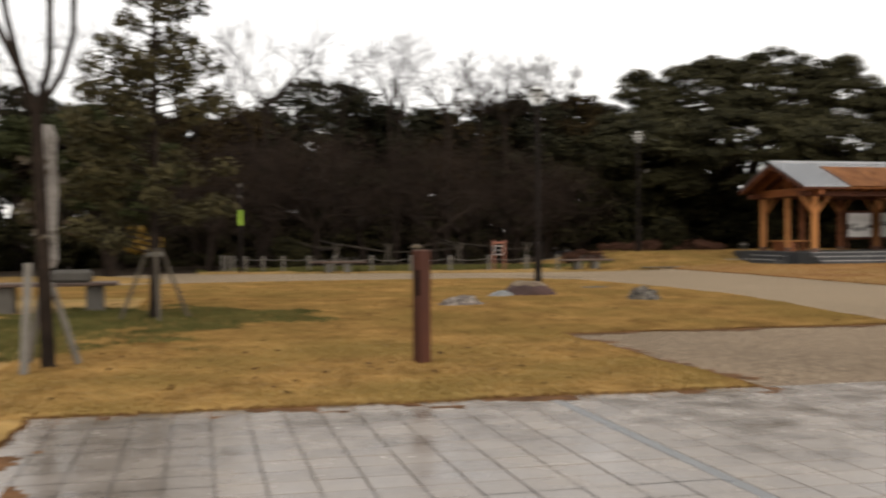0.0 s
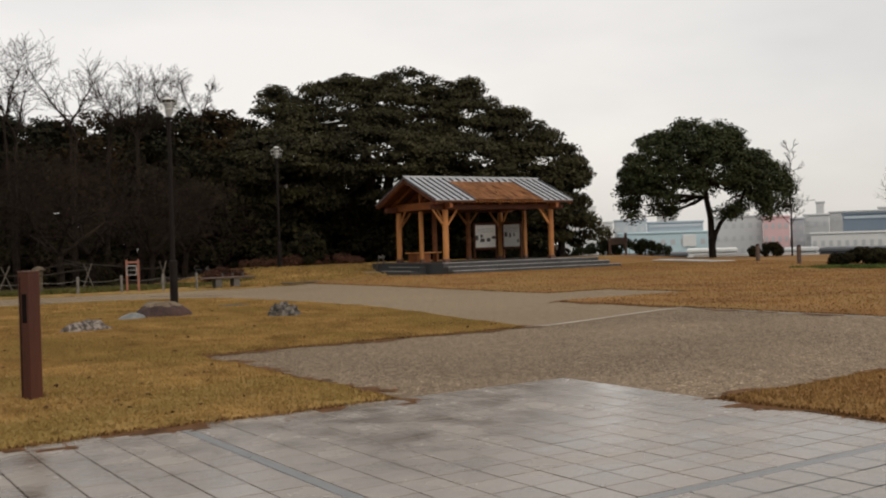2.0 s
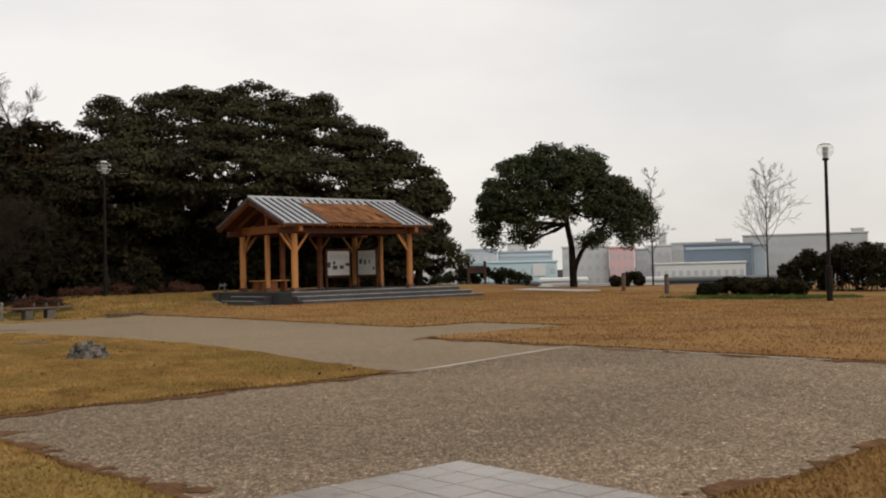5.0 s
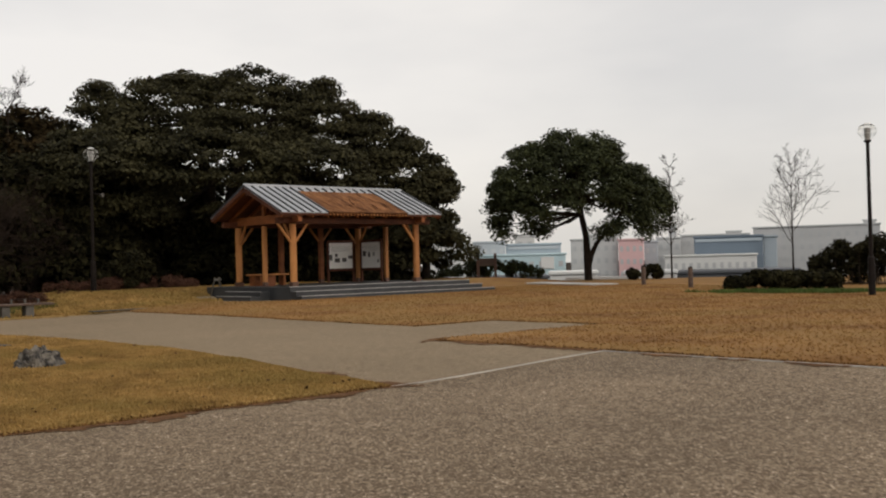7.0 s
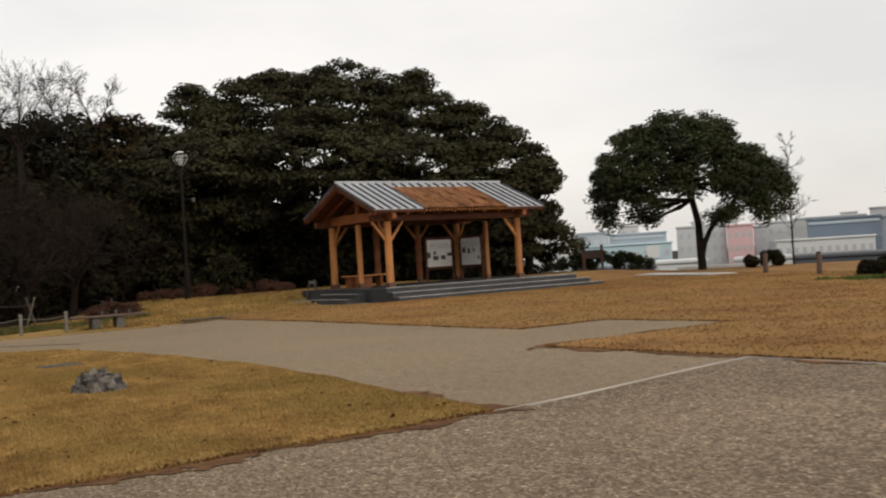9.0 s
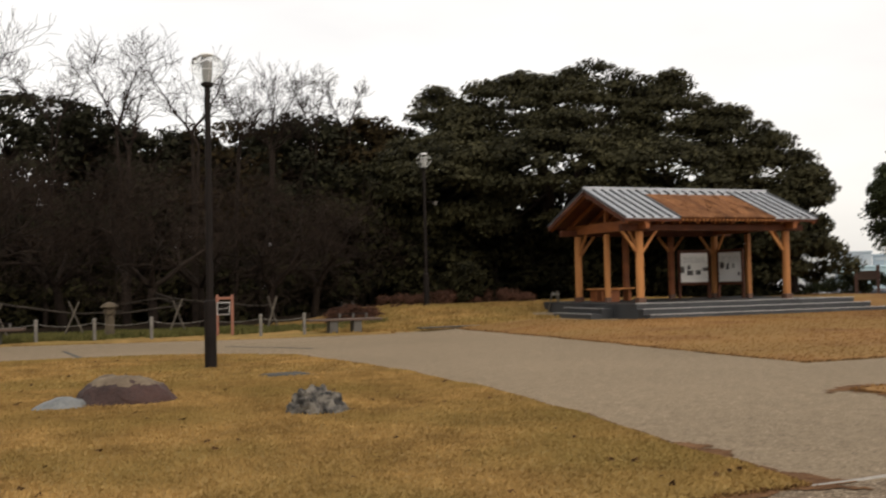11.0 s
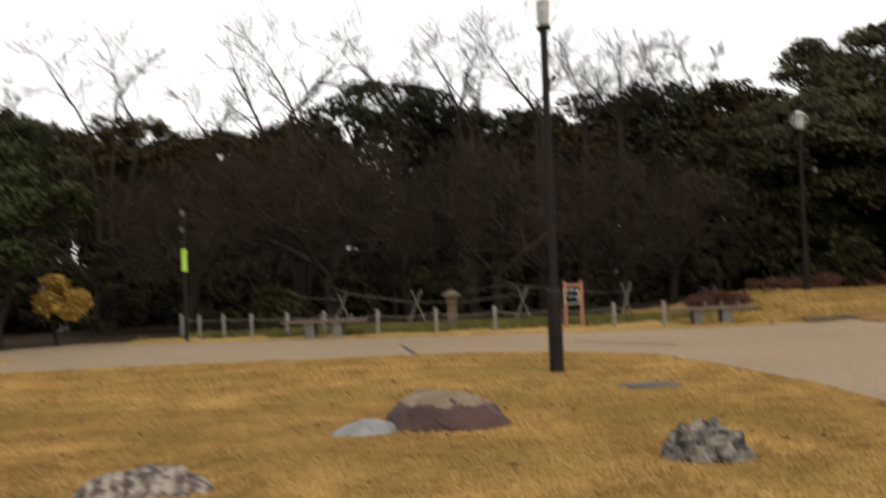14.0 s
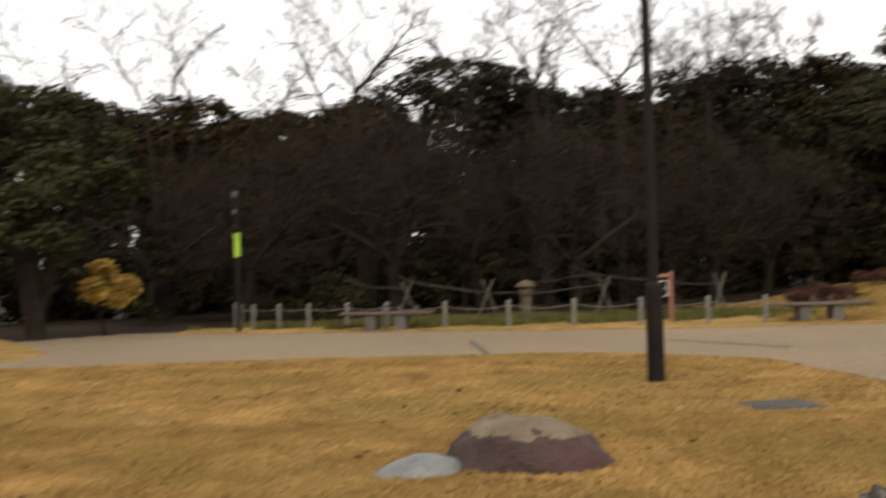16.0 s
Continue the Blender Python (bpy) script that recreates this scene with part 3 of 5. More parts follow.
blades("grass", lambda x, y: 1.0 - np.hypot((x - 1.2) / 6.8, (y - 30.2) / 1.8) + wobble(x, y) * 3, -9, 9, 27.6, 33, 30000, 0.14, M["green_grass"],
       "green grass behind the rope fence", rng, 0.0, 99, 0.03)

# fallen leaves
n = 700
fx, fy = rng.uniform(-9, 4.5, n), rng.uniform(0.2, 20, n)
ok = lawn_left(fx, fy) > 0.1
fx, fy = fx[ok], fy[ok]
clump = np.stack([fx, fy, ground_z(fx, fy) + 0.05, np.full(len(fx), 0.015), np.full(len(fx), 0.6)], -1)
part("fallen_leaves", leaves("fallen_leaves", clump, len(fx), 0.05, M["leaf_fallen"], rng, up=1.5, fill=0.9, long=1.4))
tagged(bpy.data.objects["fallen_leaves"], "scattered dark dry leaves on the lawn", "leaves", kind="stuff")
for lx, ly in ((-3.55, -4.20),):
    leaf = thing("fallen_leaf", (lx, ly, 0.012), "wet black dead leaf lying on the paving", "leaf", turn=20)
    part("blade", leaves("blade", [(0, 0, 0.004, 0.016, 0.1)], 4, 0.05, M["leaf_fallen"], rng, up=14, fill=0.1), None, leaf)

# pale edging strips flush in the path
for a, b in (((3.75, 5.55), (7.55, 5.55)), ((7.60, 1.0), (7.60, 5.60))):
    a, b = Vector(a), Vector(b)
    side = Vector((-(b - a).y, (b - a).x)).normalized() * 0.022
    V, F = [], []
    for k in range(41):
        p = a.lerp(b, k / 40)
        for s, h in ((-1, -0.02), (-1, 0.010), (1, 0.010), (1, -0.02)):
            V.append((p.x + side.x * s, p.y + side.y * s, gz(p.x, p.y) + h))
        if k:
            o = 4 * (k - 1)
            F += [(o + n, o + n + 1, o + n + 5, o + n + 4) for n in range(3)]
    tagged(part("edging", raw_mesh("edging", np.array(V), F, M["edging"])), "pale concrete edging strip let into the path", "edging", kind="structure")
for cx, cy, ln, rot in ((-0.5, 22.9, 2.8, 95), (3.6, 22.4, 2.6, 125)):
    bm = box(bmesh.new(), ln, 0.09, 0.02, pose(cx, cy, gz(cx, cy) - 0.012, 0, 0, rot), 0.003)
    tagged(part("drain_strip", bm, M["iron"]), "narrow dark drain strip across the path", "drain", kind="structure")
bm = box(bmesh.new(), 3.6, 0.35, 0.03, pose(10.6, 26.75, gz(10.6, 26.75) + 0.0, 0, 0, 6), 0.005)
tagged(part("drain_channel", bm, M["slate"]), "dark drain channel at the foot of the mound", "drain", kind="structure")


# ---- rocks, post and cover on the lawn ----
def boulder(at, size, turn, seed, rough, mats, label, power=2.4, peak=(0.0, 0.0), cracks=0.0, flat=1.0, sides=0.0):
    """A weathered rock: a rounded block that narrows upwards to a peak off its centre, worn by noise and split by cracks, its foot sunk in the grass."""
    rock = thing("rock", at, label, "rock", "rocks on the lawn", turn)
    bm = bmesh.new()
    bmesh.ops.create_icosphere(bm, subdivisions=5 if cracks < 0.1 else 6, radius=1.0)
    o = Vector((seed * 3.1, seed * 1.7, seed))
    for v in bm.verts:
        d = v.co.normalized()
        k = (abs(d.x) ** power + abs(d.y) ** power + abs(d.z) ** power) ** (-1 / power)
        p = d * k
        if p.z > flat:
            p.z = flat + (p.z - flat) * 0.15
        p *= 1 + rough * noise.fractal(p * 1.4 + o, 1.0, 2.0, 4)
        if cracks:
            q = Vector((p.x * 2.1, p.y * 2.1, p.z * 1.2)) + o
            near = noise.voronoi(q)[0]
            p *= 1 + cracks * 0.45 * noise.noise(p * 8 + o) + cracks * 0.3 * noise.noise(p * 19 + o)
            p *= 1 - cracks * max(0.0, 1 - (near[1] - near[0]) * 4.5) + cracks * 0.5 * noise.cell(q)
        h = max(p.z, 0.0)
        p.x, p.y = p.x * (1 - sides * h) + peak[0] * h, p.y * (1 - sides * h) + peak[1] * h
        p.z = max(p.z, -0.3)
        v.co = Vector((p.x * size[0] / 2, p.y * size[1] / 2, p.z * size[2] / flat))
    body = part("stone", bm, mats[0], rock)
    for f in body.data.polygons:
        f.use_smooth = cracks < 0.1
    if len(mats) > 1:
        body.data.materials.append(mats[1])
        for f in body.data.polygons:
            lift = f.center.z + 0.05 * noise.noise(f.center * 5 + o)
            if f.normal.z > 0.5 and lift > size[2] * 0.80:
                f.material_index = 1
    return rock


boulder((-2.50, 10.10, 0.05), (1.08, 0.66, 0.30), 4, 3, 0.18, (M["rock_pale"],), "low rock with brown and white mottling sunk in dry lawn", 1.8, (0.16, 0.0), 0.06, 1.0, 0.25)
boulder((-1.10, 12.2, 0.06), (0.82, 0.5, 0.23), 8, 5, 0.10, (M["rock_blue"],), "smooth blue-grey wedge-shaped rock lying low in the lawn", 1.9, (0.30, 0.0), 0.0, 1.0, 0.15)
boulder((-0.30, 12.42, 0.06), (1.20, 0.84, 0.40), -4, 8, 0.15, (M["rock_red"], M["moss"]), "red-brown rounded boulder with a grey lichen top", 2.6, (-0.05, 0.05), 0.0, 0.86, 0.28)
boulder((1.52, 10.40, 0.06), (0.66, 0.5, 0.36), 8, 12, 0.20, (M["rock_dark"],), "jagged dark grey rock with pale patches", 2.8, (-0.20, 0.0), 0.11, 1.0, 0.24)
cover = thing("inspection_cover", (2.2, 14.85, gz(2.2, 14.85) + 0.02), "flat grey cast-iron cover flush with the lawn", "manhole cover", turn=10)
part("frame", boxed(0.72, 0.62, 0.03), M["concrete"], cover)
part("lid", boxed(0.60, 0.50, 0.012, Matrix.Translation((0, 0, 0.03)), 0.004), M["iron"], cover, "cast-iron lid")

post = thing("lawn_post", (-4.905, 2.46, 0.0), "reddish-brown square wooden post with a dark slot, on the lawn", "post", turn=30)
part("shaft", boxed(0.150, 0.150, 1.31, Matrix.Translation((0, 0, 0.01)), 0.008), M["post_paint"], post)
# slot and groove: near-black slips on the faces, recess shade put in the colour
part("slot", boxed(0.012, 0.066, 0.29, Matrix.Translation((-0.072, -0.012, 0.81)), 0.002), M["slot"], post, "slot as a near-black slip, recess shade in its colour")
part("groove", boxed(0.010, 0.012, 1.22, Matrix.Translation((-0.072, 0.045, 0.05)), 0.001), M["slot"], post)
part("foot_plate", boxed(0.17, 0.17, 0.03, None, 0.006), M["foot"], post)
part("cap", boxed(0.154, 0.154, 0.014, Matrix.Translation((0, 0, 1.318)), 0.005), M["foot"], post)


# ---- street lamps ----
def street_lamp(at, height, label):
    lamp = thing("street_lamp", at, label, "lamp", "lamps along the path")
    part("pole", rodded((0, 0, 0), (0, 0, height), 0.062, 0.05, 14), M["pole"], lamp)
    base = part("base_sleeve", lathe([(0.10, -0.05), (0.10, 1.12), (0.094, 1.15), (0.062, 1.17)], 16), M["pole"], lamp)
    part("hatch", boxed(0.07, 0.012, 0.22, Matrix.Translation((0, -0.1, 0.45)), 0.003), M["pole"], base)
    part("collar", lathe([(0.06, height - 0.02), (0.10, height + 0.0), (0.105, height + 0.05), (0.06, height + 0.07)], 14), M["pole"], lamp)
    s = height + 0.06
    globe = part("globe", lathe([(0.10, s), (0.245, s + 0.17), (0.262, s + 0.20), (0.262, s + 0.32), (0.235, s + 0.40), (0.12, s + 0.46)], 8), M["acrylic"], lamp,
                 "clear ribbed octagonal acrylic globe")
    globe.visible_shadow = False
    part("lamp_holder", lathe([(0.07, s), (0.085, s + 0.16), (0.09, s + 0.34), (0.05, s + 0.36)], 12), M["louvre"], globe, "grey louvred lamp holder")
    for i, z in enumerate((s + 0.185, s + 0.33)):
        corner = [Vector((0.264 * math.cos(2 * math.pi * k / 8), 0.264 * math.sin(2 * math.pi * k / 8), z)) for k in range(9)]
        part("band", tubes("band", [(p, q, 0.005, 0.005, 5) for p, q in zip(corner, corner[1:])], M["frame_grey"]), None, globe)
    for k in range(8):
        a = 2 * math.pi * k / 8
        rib = bmesh.new()
        for (r1, z1), (r2, z2) in (((0.10, s), (0.262, s + 0.20)), ((0.262, s + 0.20), (0.262, s + 0.32)), ((0.262, s + 0.32), (0.12, s + 0.46))):
            rod(rib, (math.cos(a) * r1, math.sin(a) * r1, z1), (math.cos(a) * r2, math.sin(a) * r2, z2), 0.0035, None, 4)
        part("rib", rib, M["frame_grey"], globe)
    part("cap", lathe([(0.13, s + 0.455), (0.11, s + 0.485), (0.03, s + 0.50)], 8), M["white"], globe)
    return lamp


street_lamp((1.44, 16.96, gz(1.44, 16.96)), 4.74, "tall dark brown lamp post with clear octagonal globe on the lawn")
mound_lamp = street_lamp((11.26, 32.26, gz(11.26, 32.26)), 4.74, "tall dark lamp post with clear globe on the mound")
part("speaker_arm", rodded((0.03, -0.02, 3.62), (0.30, -0.12, 3.60), 0.018, None, 8), M["pole"], mound_lamp)
part("speaker", lathe([(0.02, 0.0), (0.035, 0.05), (0.07, 0.12), (0.08, 0.14)], 12), M["concrete"], mound_lamp, "small grey horn loudspeaker").matrix_basis = pose(0.26, -0.11, 3.58, 96, 0, 25)
street_lamp((25.36, 10.26, gz(25.36, 10.26)), 4.50, "tall dark lamp post with clear globe beside the hedge")
pole = thing("banner_pole", (-5.9, 28.6, gz(-5.9, 28.6)), "dark pole with a lime-green band beside the path", "pole")
part("pole", rodded((0, 0, -0.05), (0, 0, 3.25), 0.06, 0.055, 12), M["pole"], pole)
part("band", rodded((0, 0, 1.75), (0, 0, 2.3), 0.07, 0.07, 12), M["lime"], pole, "bright lime-green band")
part("bracket", bar((-0.02, 0, 2.3), (-0.07, 0, 2.5), 0.02, 0.02, 0.003), M["concrete"], pole)
part("lamp_head", boxed(0.10, 0.10, 0.14, Matrix.Translation((-0.02, -0.02, 3.12)), 0.02), M["concrete"], pole)
part("lamp_head", boxed(0.09, 0.09, 0.12, Matrix.Translation((-0.03, -0.02, 2.72)), 0.02), M["concrete"], pole)


# ---- the timber shelter ----
FLOOR = 0.77
stage = thing("shelter_platform", (0, 0, 0), "dark wet stone platform with pale-edged steps", "platform")
g0 = 0.18
SX0, SX1, SY0 = 14.62, 22.6, 24.5
SXM, SW = (SX0 + SX1) / 2, SX1 - SX0
part("floor_slab", boxed(SW, 5.6, FLOOR - g0, Matrix.Translation((SXM, SY0 + 2.8, g0)), 0.01), M["slate"], stage)
part("nosing", boxed(SW, 0.05, 0.02, Matrix.Translation((SXM, SY0 + 0.03, FLOOR - 0.004)), 0.004), M["nosing"], stage, "pale worn step edge")
for off, top in ((0.34, 0.62), (0.68, 0.47)):
    part("step", boxed(SW + off, 0.338, top - g0, Matrix.Translation((SXM + off / 2, SY0 - off + 0.169, g0)), 0.008), M["slate"], stage)
    part("nosing", boxed(SW + off, 0.05, 0.02, Matrix.Translation((SXM + off / 2, SY0 - off + 0.028, top - 0.004)), 0.004), M["nosing"], stage, "pale worn step edge")
for off, top in ((0.38, 0.62), (0.76, 0.47)):
    part("side_step", boxed(0.378, 2.3, top - g0, Matrix.Translation((SX0 - off + 0.189, 26.9, g0)), 0.008), M["slate"], stage)
    part("nosing", boxed(0.05, 2.3, 0.02, Matrix.Translation((SX0 - off + 0.026, 26.9, top - 0.004)), 0.004), M["nosing"], stage, "pale worn step edge")

shelter = thing("timber_shelter", (0, 0, 0), "open timber shelter with steel and cedar-bark roof on a stone platform", "pavilion")
X0, X1, Y0, Y1 = 15.27, 20.65, 25.27, 28.85
RIDGE_Y, RIDGE_Z, EAVE_Y, EAVE_Z, RX0, RX1 = 27.06, 4.27, 24.70, 3.26, 14.48, 21.45
BACK_Y = 2 * RIDGE_Y - EAVE_Y
BEAM = 2.88


def column(x, y, r, top, square=False):
    c = part("column", (boxed(r * 2, r * 2, top - FLOOR, Matrix.Translation((x, y, FLOOR)), 0.02) if square
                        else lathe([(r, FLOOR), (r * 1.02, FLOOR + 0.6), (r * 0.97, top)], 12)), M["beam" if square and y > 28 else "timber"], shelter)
    if not square:
        for v in c.data.vertices:
            v.co.x, v.co.y = v.co.x + x, v.co.y + y
    foot = part("column_foot", boxed(r * 2.12, r * 2.12, 0.16, Matrix.Translation((x, y, FLOOR - 0.002)), 0.01), M["foot"], c)
    return c


for x in (X0, X1):
    for y in (Y0, Y1):
        column(x, y, 0.118, BEAM)
for x in (X0 + 1.793, X0 + 3.587):
    column(x, Y1, 0.085, BEAM, True)
for x in (X0, X1):
    column(x, RIDGE_Y + 0.02, 0.075, BEAM, True)
# beams below the roof take the darker colours that hold the eave shade
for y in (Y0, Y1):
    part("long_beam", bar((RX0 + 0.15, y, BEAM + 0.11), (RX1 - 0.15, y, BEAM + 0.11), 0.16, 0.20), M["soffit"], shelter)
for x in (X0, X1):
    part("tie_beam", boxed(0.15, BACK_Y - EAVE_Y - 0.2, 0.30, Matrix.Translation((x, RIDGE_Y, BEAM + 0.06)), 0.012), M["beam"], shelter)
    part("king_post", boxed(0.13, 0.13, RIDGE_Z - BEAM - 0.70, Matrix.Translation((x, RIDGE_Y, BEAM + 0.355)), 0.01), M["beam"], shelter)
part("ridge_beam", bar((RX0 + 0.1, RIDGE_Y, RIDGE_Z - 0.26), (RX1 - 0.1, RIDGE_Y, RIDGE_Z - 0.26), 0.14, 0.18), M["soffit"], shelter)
for x in (X0, X1):
    for y in (Y0, Y1):
        for s in (-1, 1):
            if (y == Y0 and not (x == X1 and s == 1)) or (y == Y1 and s == (1 if x == X0 else -1)):
                part("brace", bar((x + s * 0.09, y, BEAM - 0.62), (x + s * 0.60, y, BEAM + 0.02), 0.08, 0.08), M["timber"], shelter)
        s = 1 if y == Y0 else -1
        part("brace", bar((x, y + s * 0.09, BEAM - 0.60), (x, y + s * 0.55, BEAM + 0.08), 0.08, 0.08), M["timber"], shelter)
for s in (-1, 1):
    part("brace", bar((X0 + 3.587 + s * 0.08, Y1, BEAM - 0.5), (X0 + 3.587 + s * 0.5, Y1, BEAM), 0.07, 0.07), M["timber"], shelter)


def slope_point(x, t, back, lift=0.0):
    """On the roof: t runs from ridge to eave."""
    y = RIDGE_Y + (EAVE_Y - RIDGE_Y) * t * (-1 if back else 1)
    n = math.hypot(RIDGE_Z - EAVE_Z, RIDGE_Y - EAVE_Y)
    up = (RIDGE_Y - EAVE_Y) / n
    out = (RIDGE_Z - EAVE_Z) / n * (1 if back else -1)
    return Vector((x, y + out * lift, RIDGE_Z + (EAVE_Z - RIDGE_Z) * t + up * lift))


def roof_slab(x0, x1, t0, t1, low, high, back):
    bm = bmesh.new()
    v = [bm.verts.new(slope_point(x, t, back, h)) for h in (low, high) for x, t in ((x0, t0), (x1, t0), (x1, t1), (x0, t1))]
    for q in ((0, 1, 2, 3), (7, 6, 5, 4), (0, 4, 5, 1), (1, 5, 6, 2), (2, 6, 7, 3), (3, 7, 4, 0)):
        bm.faces.new([v[i] for i in q])
    bmesh.ops.recalc_face_normals(bm, faces=bm.faces)
    return bm


BK0, BK1 = 16.36, 19.83
for back in (False, True):
    i = 0
    while RX0 + 0.05 + 0.62 * i < RX1:
        x = RX0 + 0.08 + 0.62 * i
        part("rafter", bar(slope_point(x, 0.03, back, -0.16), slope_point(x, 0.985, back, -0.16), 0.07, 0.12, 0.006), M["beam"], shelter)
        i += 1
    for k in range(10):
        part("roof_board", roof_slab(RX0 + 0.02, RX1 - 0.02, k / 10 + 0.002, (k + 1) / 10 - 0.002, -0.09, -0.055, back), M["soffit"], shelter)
    roofs = ((RX0, BK0, 0.0, 1.0), (BK1, RX1, 0.0, 1.0), (BK0, BK1, 0.0, 0.13)) if not back else ((RX0, RX1, 0.0, 1.0),)
    for x0, x1, t0, t1 in roofs:
        sheet_ob = part("steel_sheet", roof_slab(x0 + 0.002, x1 - 0.002, t0, t1, -0.05, -0.02, back), M["metal"], shelter, "grey standing-seam steel")
        m = max(1, round((x1 - x0) / 0.34))
        for k in range(m + 1):
            x = x0 + (x1 - x0) * k / m
            part("seam", roof_slab(x - 0.028, x + 0.028, t0 + 0.005, t1 - 0.002, -0.02, 0.025, back), M["seam"], sheet_ob)
    part("eave_board", bar(slope_point(RX0, 0.992, back, -0.10), slope_point(RX1, 0.992, back, -0.10), 0.03, 0.06, 0.004), M["soffit"], shelter)
    for x in (RX0 + 0.005, RX1 - 0.005):
        part("barge_board", bar(slope_point(x, 0.0, back, -0.12), slope_point(x, 1.0, back, -0.12), 0.03, 0.14, 0.004), M["soffit"], shelter)
part("ridge_cap", bar((RX0 - 0.02, RIDGE_Y, RIDGE_Z + 0.015), (RX1 + 0.02, RIDGE_Y, RIDGE_Z + 0.015), 0.035, 0.13, 0.008), M["metal"], shelter)
# cedar bark: battens under a shaggy coat of bark strips
part("bark_bed", roof_slab(BK0 + 0.01, BK1 - 0.01, 0.132, 1.0, -0.05, -0.02, False), M["bark_roof"], shelter, "cedar-bark thatch")
V, F = [], []
brng = np.random.default_rng(11)
for row in range(17):
    for k in range(70):
        x = BK0 + (BK1 - BK0) * (k + brng.uniform(0, 0.9)) / 70
        t = 0.13 + row / 17 * 0.84 + brng.uniform(-0.02, 0.02)
        w, tl = brng.uniform(0.02, 0.045), brng.uniform(0.20, 0.38)
        dx = brng.uniform(-0.03, 0.03)
        o = len(V)
        V += [slope_point(max(BK0, x - w / 2), max(0.13, t), False, -0.015), slope_point(min(BK1, x + w / 2), max(0.13, t), False, -0.015),
              slope_point(min(BK1, x + w / 2 + dx), min(1.015, t + tl), False, brng.uniform(0.006, 0.028)), slope_point(max(BK0, x - w / 2 + dx), min(1.015, t + tl), False, brng.uniform(0.006, 0.028))]
        F.append((o, o + 1, o + 2, o + 3))
strips = part("bark_coat", raw_mesh("bark_coat", np.array([tuple(v) for v in V]), F, M["bark_roof"]), None, shelter, "shaggy cedar-bark strips")
strips["kind"] = "stuff"
for k in range(24):
    x = BK0 + 0.08 + (BK1 - BK0 - 0.16) * k / 23
    part("batten_end", bar(slope_point(x, 0.93, False, -0.08), slope_point(x, 1.02, False, -0.08), 0.045, 0.06, 0.006), M["timber"], shelter)


def notice_board(at, turn, blocks, label, wide=1.25):
    nb = thing("notice_board", at, label, "notice board", "boards in the shelter", turn)
    h = 1.0
    part("panel", boxed(wide, 0.03, h, None, 0.003), M["paper"], nb, "white printed panel")
    for x in (-wide / 2 - 0.045, wide / 2 + 0.045):
        part("frame_stile", boxed(0.09, 0.07, h + 0.70, Matrix.Translation((x, 0, -0.60)), 0.006), M["soffit"], nb)
    for z in (-0.10, h):
        part("frame_rail", boxed(wide, 0.06, 0.10, Matrix.Translation((0, 0, z)), 0.006), M["soffit"], nb)
    for bx, bz, bw, bh, dark in blocks:
        part("picture", boxed(bw, 0.006, bh, Matrix.Translation((bx, -0.019, bz)), 0.0), M["print_dark" if dark else "print_pale"], nb)
    for k in range(6):
        part("text_line", boxed(wide * 0.8, 0.005, 0.008, Matrix.Translation((0, -0.0185, h - 0.16 - 0.035 * k)), 0.0), M["print_pale"], nb)
    return nb


notice_board((X0 + 4.5, Y1 - 0.02, FLOOR + 0.55), 0, ((-0.5, 0.32, 0.18, 0.22, 1), (-0.22, 0.44, 0.12, 0.14, 1), (-0.18, 0.24, 0.24, 0.16, 1), (0.16, 0.26, 0.2, 0.15, 1),
             (0.46, 0.38, 0.22, 0.12, 1)), "white printed notice board in a red-brown timber frame", 1.12)
notice_board((X1 + 0.02, RIDGE_Y + 0.98, FLOOR + 0.55), -90, ((0.46, 0.2, 0.1, 0.12, 1), (-0.12, 0.42, 0.14, 0.2, 1), (0.18, 0.46, 0.14, 0.16, 0), (-0.42, 0.46, 0.2, 0.2, 1)),
             "white printed notice board fixed between two posts", 1.2)


def bench(at, turn, n, label):
    b = thing("shelter_bench", at, label, "bench", "benches in the shelter", turn)
    for k in (-1, 0, 1):
        part("seat_plank", boxed(n, 0.12, 0.05, Matrix.Translation((0, k * 0.135, 0.38)), 0.008), M["timber"], b)
    for x in (-n / 2 + 0.18, 0.0, n / 2 - 0.18):
        part("leg", boxed(0.10, 0.34, 0.38, Matrix.Translation((x, 0, 0)), 0.008), M["beam"], b)


bench((16.15, 28.35, FLOOR), 0, 1.6, "low timber slat bench under the shelter roof")
bench((15.65, 27.75, FLOOR), 90, 1.2, "short low timber bench between the columns")


# ---- along the fence ----
def fence_y(x):
    return 28.0 - 0.22 * x


fence = thing("rope_fence", (0, 0, 0), "low fence of pale posts strung with a slack rope", "fence")
FX = [-6.5, -6.33, -6.13, -5.7, -5.07, -4.35, -3.43, -2.5, -1.17, 0.25, 1.66, 3.06, 4.43, 5.56]
for i, x in enumerate(FX):
    y = fence_y(x) + (0.0 if i > 2 else 0.5 * (3 - i))
    p = part("post", lathe([(0.045, -0.05), (0.045, 0.54), (0.052, 0.55), (0.052, 0.60), (0.03, 0.63)], 10), M["fence_post"], fence)
    p.location = (x, y, gz(x, y))
for a, b in zip(FX[2:], FX[3:]):
    segs, prev = [], None
    for k in range(9):
        t = k / 8
        x = a + (b - a) * t
        q = Vector((x, fence_y(x) - 0.0, gz(x, fence_y(x)) + 0.51 - 0.09 * 4 * t * (1 - t) * (b - a) / 1.5))
        if prev:
            segs.append((prev, q, 0.009, 0.009, 5))
        prev = q
    part("rope", tubes("rope", segs, M["rope"]), None, fence)


